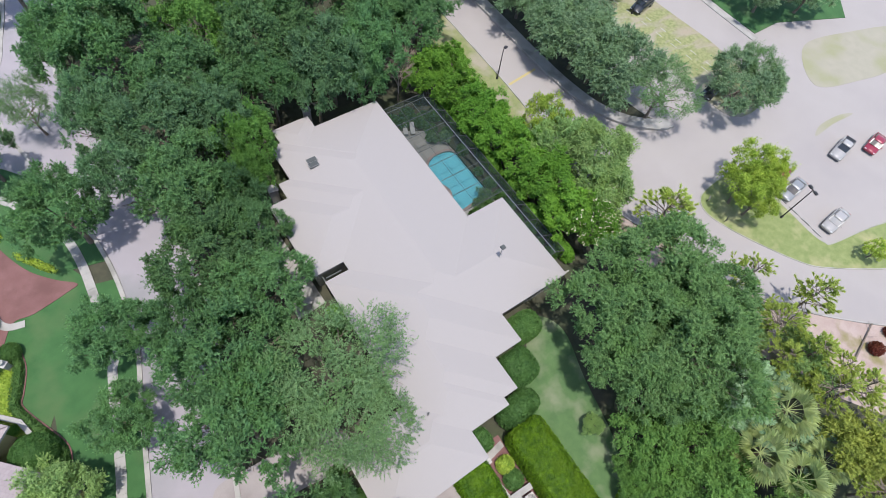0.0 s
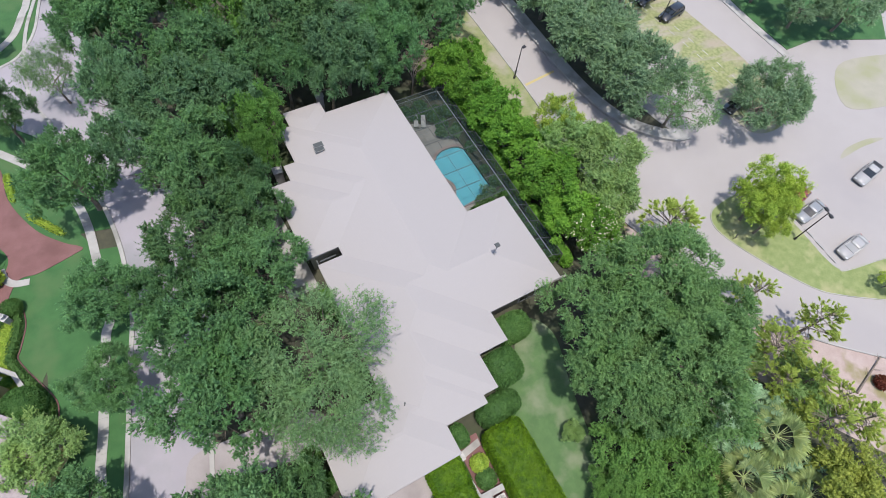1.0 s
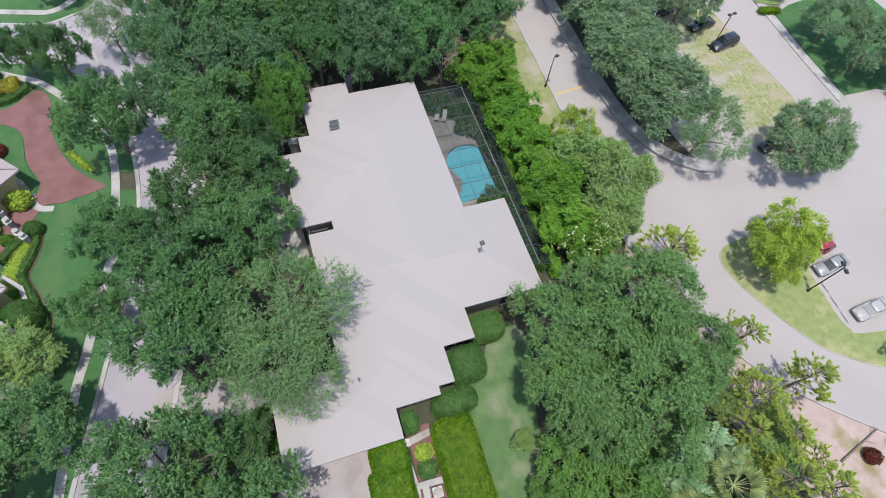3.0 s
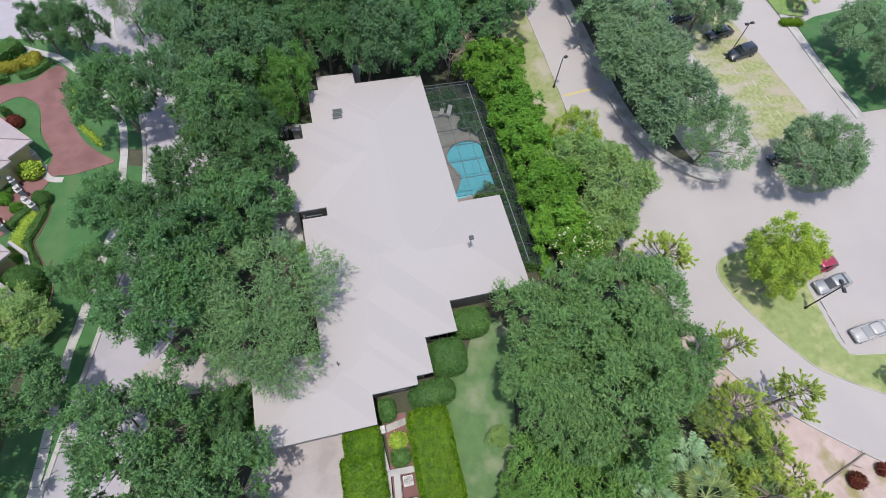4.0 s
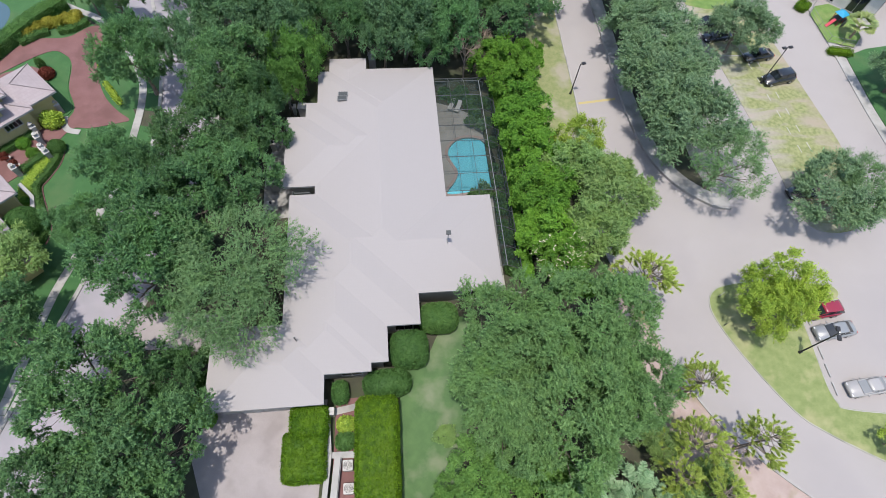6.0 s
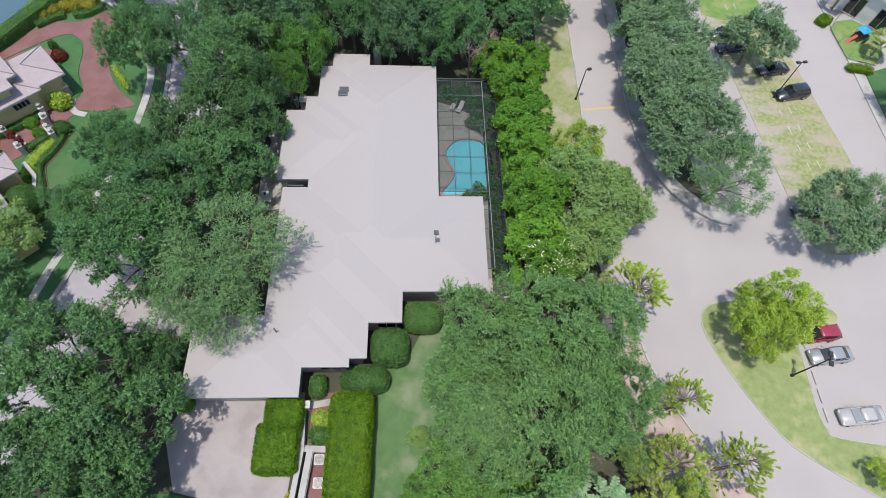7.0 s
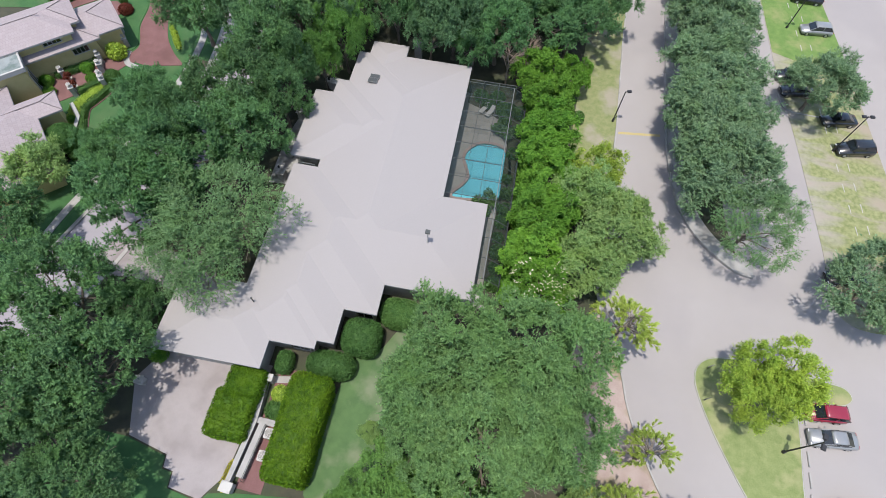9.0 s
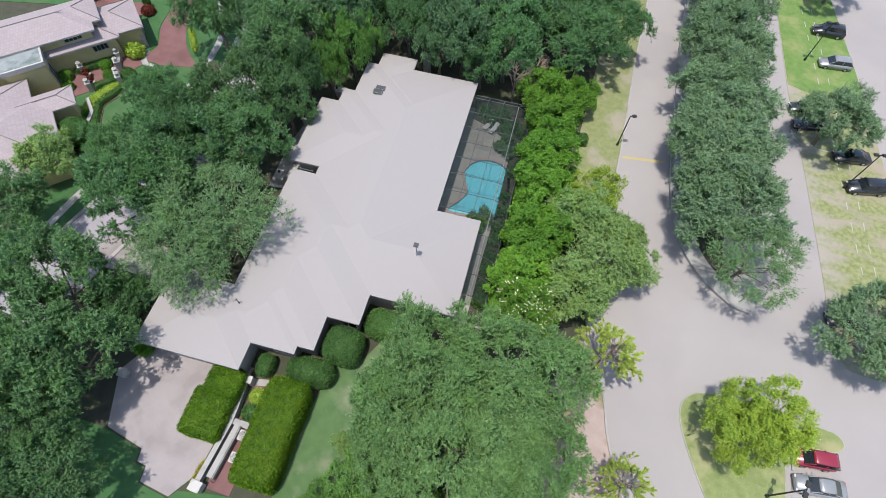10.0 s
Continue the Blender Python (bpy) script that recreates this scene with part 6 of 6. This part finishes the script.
# wheel stops of the parking bays by the island
for k in range(5):
    x, y = 55.75 + 0.02 * k, 8.6 - 1.75 * k
    st = thing("wheel_stop", x, y, 0.04, 93, "short grey concrete wheel stop", "wheel stop", "wheel stops")
    part("block", box(bmesh.new(), (0, 0, 0.07), (1.3, 0.16, 0.14), 0, 0.03), M_CONC, st)
for x, y, label in ((46.9, 8.1, "small dark sign on a post in the grass"), (47.2, 11.2, "small pale sign lying low in the grass")):
    sg = thing("garden_sign", x, y, 0.08, 30, label, "sign")
    part("post", tube(bmesh.new(), (0, 0, 0), (0, 0, 0.7), 0.03), M_BLACK, sg)
    part("board", box(bmesh.new(), (0, 0, 0.72), (0.6, 0.05, 0.35), 0, 0.01), M_BRONZE if y < 9 else M_WHITE, sg)

# ---- play garden and building beyond the car park ----
slab("play_lawn", [(73.0, 54.3), (73.4, 48.7), (76.8, 47.7), (78.6, 49.7), (79.2, 54.4), (76.6, 56.6), (74.2, 56.0)], 0.0, 0.2, M_SUNLAWN, None, "bright green play lawn behind a fence", "lawn", "structure")
fence = thing("play_fence", 0, 0, 0.04, 0, "pale mesh fence round the play lawn", "fence")
FP = [(74.1, 56.1), (72.9, 54.4), (73.05, 51.5), (73.3, 48.6), (75.0, 48.0), (76.9, 47.6)]
for p in FP:
    part("post", tube(bmesh.new(), (*p, 0), (*p, 1.25), 0.03), M_ALU, fence)
for p, q in zip(FP, FP[1:]):
    for z in (0.15, 0.65, 1.2):
        part("rail", tube(bmesh.new(), (*p, z), (*q, z), 0.016, 0.016, 6), M_ALU, fence)
hedge("low_hedge", 74.2, 46.5, 3.4, 1.2, 0.8, -8, M_HEDGE, "low yellow-green hedge outside the fence", 4, 0.16, 80)
hedge("low_hedge", 72.2, 55.7, 2.2, 1.6, 0.9, 40, M_HEDGE, "low yellow-green hedge by the path", 4, 0.16, 80)
M_BLUE, M_PLAYRED = surface("blue plastic", (0.01, 0.2, 0.36), (0.02, 0.25, 0.42), 3, 0.4, 0.0, 20), surface("red plastic", (0.32, 0.02, 0.04), (0.4, 0.04, 0.06), 3, 0.4, 0.0, 20)
play = thing("play_tower", 76.0, 52.6, 0.2, 25, "dark red play tower with a blue roof and slide", "play tower")
play.matrix_basis = pose(76.0, 52.6, 0.2, 0, 0, 25) @ Matrix.Diagonal((0.68, 0.68, 0.68, 1))
for px in (-0.8, 0.8):
    for py in (-0.8, 0.8):
        part("post", tube(bmesh.new(), (px, py, 0), (px, py, 2.3), 0.06), M_PLAYRED, play)
part("platform", box(bmesh.new(), (0, 0, 1.1), (1.8, 1.8, 0.1), 0, 0.02), M_BRONZE, play)
bm = bmesh.new()
bmesh.ops.create_cone(bm, cap_ends=True, segments=4, radius1=1.5, radius2=0.1, depth=0.8, matrix=pose(0, 0, 2.6, 0, 0, 45))
part("roof", bm, M_BLUE, play, "blue pyramid roof")
part("slide", box(bmesh.new(), (-1.9, 0, 0.6), (2.3, 0.6, 0.08), 0, 0.02, pose(0, 0, 0, 0, -28, 0)), M_PLAYRED, play, "dark red slide")
part("climbing_net", box(box(bmesh.new(), (0.2, -1.5, 0.7), (1.4, 0.06, 1.3)), (1.4, -0.4, 0.6), (0.06, 1.3, 1.1)), M_BRONZE, play)
M_WALLWHITE = surface("bright white render", (0.5, 0.485, 0.47), (0.56, 0.545, 0.53), 1.2, 0.85, 0.15, 30, stain=(0.44, 0.43, 0.41), stain_scale=0.5)
bld = thing("pale_building", 85.2, 64.4, 0, 43, "pale low building with dark openings and flat roof", "building")
part("wall", prism([(-11, -5.5), (11, -5.5), (11, 5.5), (-11, 5.5)], 0, 4.0), M_WALLWHITE, bld)
part("roof", rim([(-11.3, -5.8), (11.3, -5.8), (11.3, 5.8), (-11.3, 5.8)], 3.9, 4.4, 0.6), M_WALLWHITE, bld, "white parapet")
part("roof_deck", prism([(-10.7, -5.2), (10.7, -5.2), (10.7, 5.2), (-10.7, 5.2)], 4.0, 4.1), M_PAVE, bld)
for u in (-9, -5.5, -2, 1.5, 5, 8.5):
    house_window(bld, u, -5.5, 0.3, 2.0, 2.6, 0, 2)
for v in (-3, 1):
    house_window(bld, -11, v, 0.3, 2.0, 2.6, -90, 2)

# plants inside the cage, lantern pillars by the front walk
for u, v, s in ((26.8, 35.5, 1.4), (26.6, 32.5, 1.2), (26.8, 22.0, 1.2), (26.6, 18.5, 1.0), (25.3, 34.0, 1.3), (22.0, 37.3, 1.4), (24.0, 37.2, 1.6), (22.9, 36.3, 1.1), (24.9, 35.6, 1.5), (26.8, 29.5, 1.2), (26.9, 24.0, 1.3), (26.8, 20.4, 1.3), (26.8, 16.8, 1.4), (26.8, 13.2, 1.4), (24.6, 33.0, 0.9), (22.9, 21.3, 1.3), (24.6, 21.4, 1.4), (26.6, 26.0, 0.9), (26.7, 15.0, 1.0), (25.6, 36.0, 1.3), (23.0, 36.9, 1.0)):
    x, y = to_world(u, v)
    hedge("poolside_shrub", x, y, s, s, s * 0.9, 0, M_SHRUB, "dark leafy shrub in the poolside border", 2.0, 0.24, 70, "shrub", "poolside shrubs")
for x, y in ((2.2, 35.6), (1.0, 25.2), (1.2, 22.1), (0.5, 30.2)):
    t = thing("lantern_pillar", x, y, 0, 3, "pale square pillar with a dark lantern", "pillar", "front garden pillars")
    part("shaft", box(bmesh.new(), (0, 0, 0.6), (0.55, 0.55, 1.2), 0, 0.02), M_WHITE, t)
    part("cap", box(bmesh.new(), (0, 0, 1.25), (0.75, 0.75, 0.1), 0, 0.02), M_WHITE, t)
    part("lantern", box(bmesh.new(), (0, 0, 1.45), (0.2, 0.2, 0.3), 0, 0.02), M_BLACK, t, "dark metal lantern")
slab("front_path", [(0.2, 20.8), (3.2, 21.2), (3.0, 24.0), (2.2, 31.5), (0.6, 33.5), (-0.2, 27)], 0.0, 0.05, M_CONC, None, "grey stone entrance path", "path", "structure")
for u, v, sx, sy, h in ((28.3, 36.0, 1.5, 4.2, 2.0), (28.3, 31.6, 1.6, 4.6, 2.2), (28.4, 26.8, 1.6, 4.6, 2.0), (28.3, 22.0, 1.5, 4.6, 2.1), (28.2, 17.2, 1.5, 4.4, 1.9), (28.1, 13.0, 1.4, 3.6, 1.8)):
    x, y = to_world(u, v)
    hedge("screening_shrub", x, y, sx, sy, h, TILT_HOUSE, M_BRIGHT, "bright green leafy shrub against the pool screen", 2.4, 0.2, 60, "shrub", "shrubs along the pool screen")
endp = thing("wall_pillar", 8.55, -8.5, 0, -3, "square white block at the end of the garden wall", "pillar")
part("shaft", box(bmesh.new(), (0, 0, 0.5), (0.9, 0.75, 1.0), 0, 0.03), M_WHITE, endp)
part("cap", box(bmesh.new(), (0, 0, 1.04), (1.0, 0.85, 0.08), 0, 0.02), M_WHITE, endp)
rail_fence = thing("garden_fence", 9.75, -3.2, 0.04, 0, "low black metal fence beside the garden wall", "fence")
for k in range(9):
    part("post", tube(bmesh.new(), (-0.03 * k, -0.58 * k, 0), (-0.03 * k, -0.58 * k, 0.95), 0.02, 0.02, 6), M_BLACK, rail_fence)
for z in (0.2, 0.55, 0.92):
    part("rail", tube(bmesh.new(), (0, 0, z), (-0.24, -4.64, z), 0.018, 0.018, 6), M_BLACK, rail_fence)
hb = thing("pillar_box", -2.4, -2.2, 0.05, 10, "white masonry post beside the driveway", "post")
part("shaft", box(bmesh.new(), (0, 0, 0.45), (0.6, 0.6, 0.9), 0, 0.03), M_WHITE, hb)
part("cap", box(bmesh.new(), (0, 0, 0.95), (0.75, 0.75, 0.1), 0, 0.02), M_WHITE, hb)
for x, y, s, mt in ((3.6, 19.6, 1.4, M_BRIGHT), (3.2, 17.8, 1.6, M_SHRUB), (2.2, 33.6, 1.3, M_SHRUB), (-2.4, 3.6, 1.8, M_SHRUB), (-2.8, 6.2, 1.6, M_SHRUB), (-3.4, 1.6, 1.4, M_SHRUB), (19.6, -6.6, 2.0, M_SHRUB), (17.6, -8.4, 2.2, M_HEDGE), (15.6, -9.0, 2.0, M_SHRUB),
                    (49.6, -11.0, 1.3, M_RED), (52.6, -10.6, 1.0, M_RED), (33.5, 12.2, 2.0, M_BRIGHT), (31.8, 38.0, 1.4, M_SHRUB)):
    hedge("garden_shrub", x, y, s, s, s * 0.8, 0, mt, "loose leafy garden shrub", 2.0, 0.2, 80, "shrub", "loose garden shrubs")

hedge("wall_hedge", -30.6, 28.9, 5.5, 0.7, 0.9, 43, M_SHRUB, "clipped green hedge along the courtyard wall", 6, 0.13, 140)

# ---- sidewalk panels ----
walkway = thing("sidewalk", 0, 0, 0, 0, "pale concrete sidewalk in square panels", "sidewalk", "", "structure")
left, right = offset_line(WALK, 0.42), offset_line(WALK, -0.42)
for i in range(len(WALK) - 1):
    (ax, ay), (bx, by) = WALK[i], WALK[i + 1]
    m = max(1, round(math.hypot(bx - ax, by - ay) / 1.25))
    for k in range(m):
        s0, s1 = (k + 0.012) / m, (k + 0.988) / m
        q = [tuple(p[j] + (r[j] - p[j]) * s for j in (0, 1)) for p, r, s in ((left[i], left[i + 1], s0), (right[i], right[i + 1], s0), (right[i], right[i + 1], s1), (left[i], left[i + 1], s1))]
        z = 0.085 + 0.008 * ((i * 7 + k * 3) % 3)
        v = [(*p, 0.0) for p in q] + [(*p, z) for p in q]
        part("panel", mesh_of("panel", v, [(4, 5, 6, 7), (0, 1, 5, 4), (1, 2, 6, 5), (2, 3, 7, 6), (3, 0, 4, 7)], M_CONC), M_CONC, walkway)
# deck pavers
for i in range(6):
    for j in range(11):
        u, v = 20.65 + 1.0 * i, 31.9 + 0.62 * j
        x, y = to_world(u + 0.5, v + 0.31)
        if u + 1 < 25.6 and v + 0.62 < 37 and not inside(POOL, x, y) and all(not inside(offset_line(POOL, -0.3, True), *to_world(u + a, v + b)) for a in (0, 1) for b in (0, 0.62)):
            me = mesh_of("paver", [(u + a, v + b, z) for z in (0.2, 0.272) for a, b in ((0.01, 0.01), (0.99, 0.01), (0.99, 0.61), (0.01, 0.61))], [(4, 5, 6, 7), (0, 1, 5, 4), (1, 2, 6, 5), (2, 3, 7, 6), (3, 0, 4, 7)], M_DECK)
            ob = part("paver", me, M_DECK, bpy.data.objects["pool_deck"])
            ob.matrix_basis = pose(0, 0, 0, 0, 0, TILT_HOUSE)
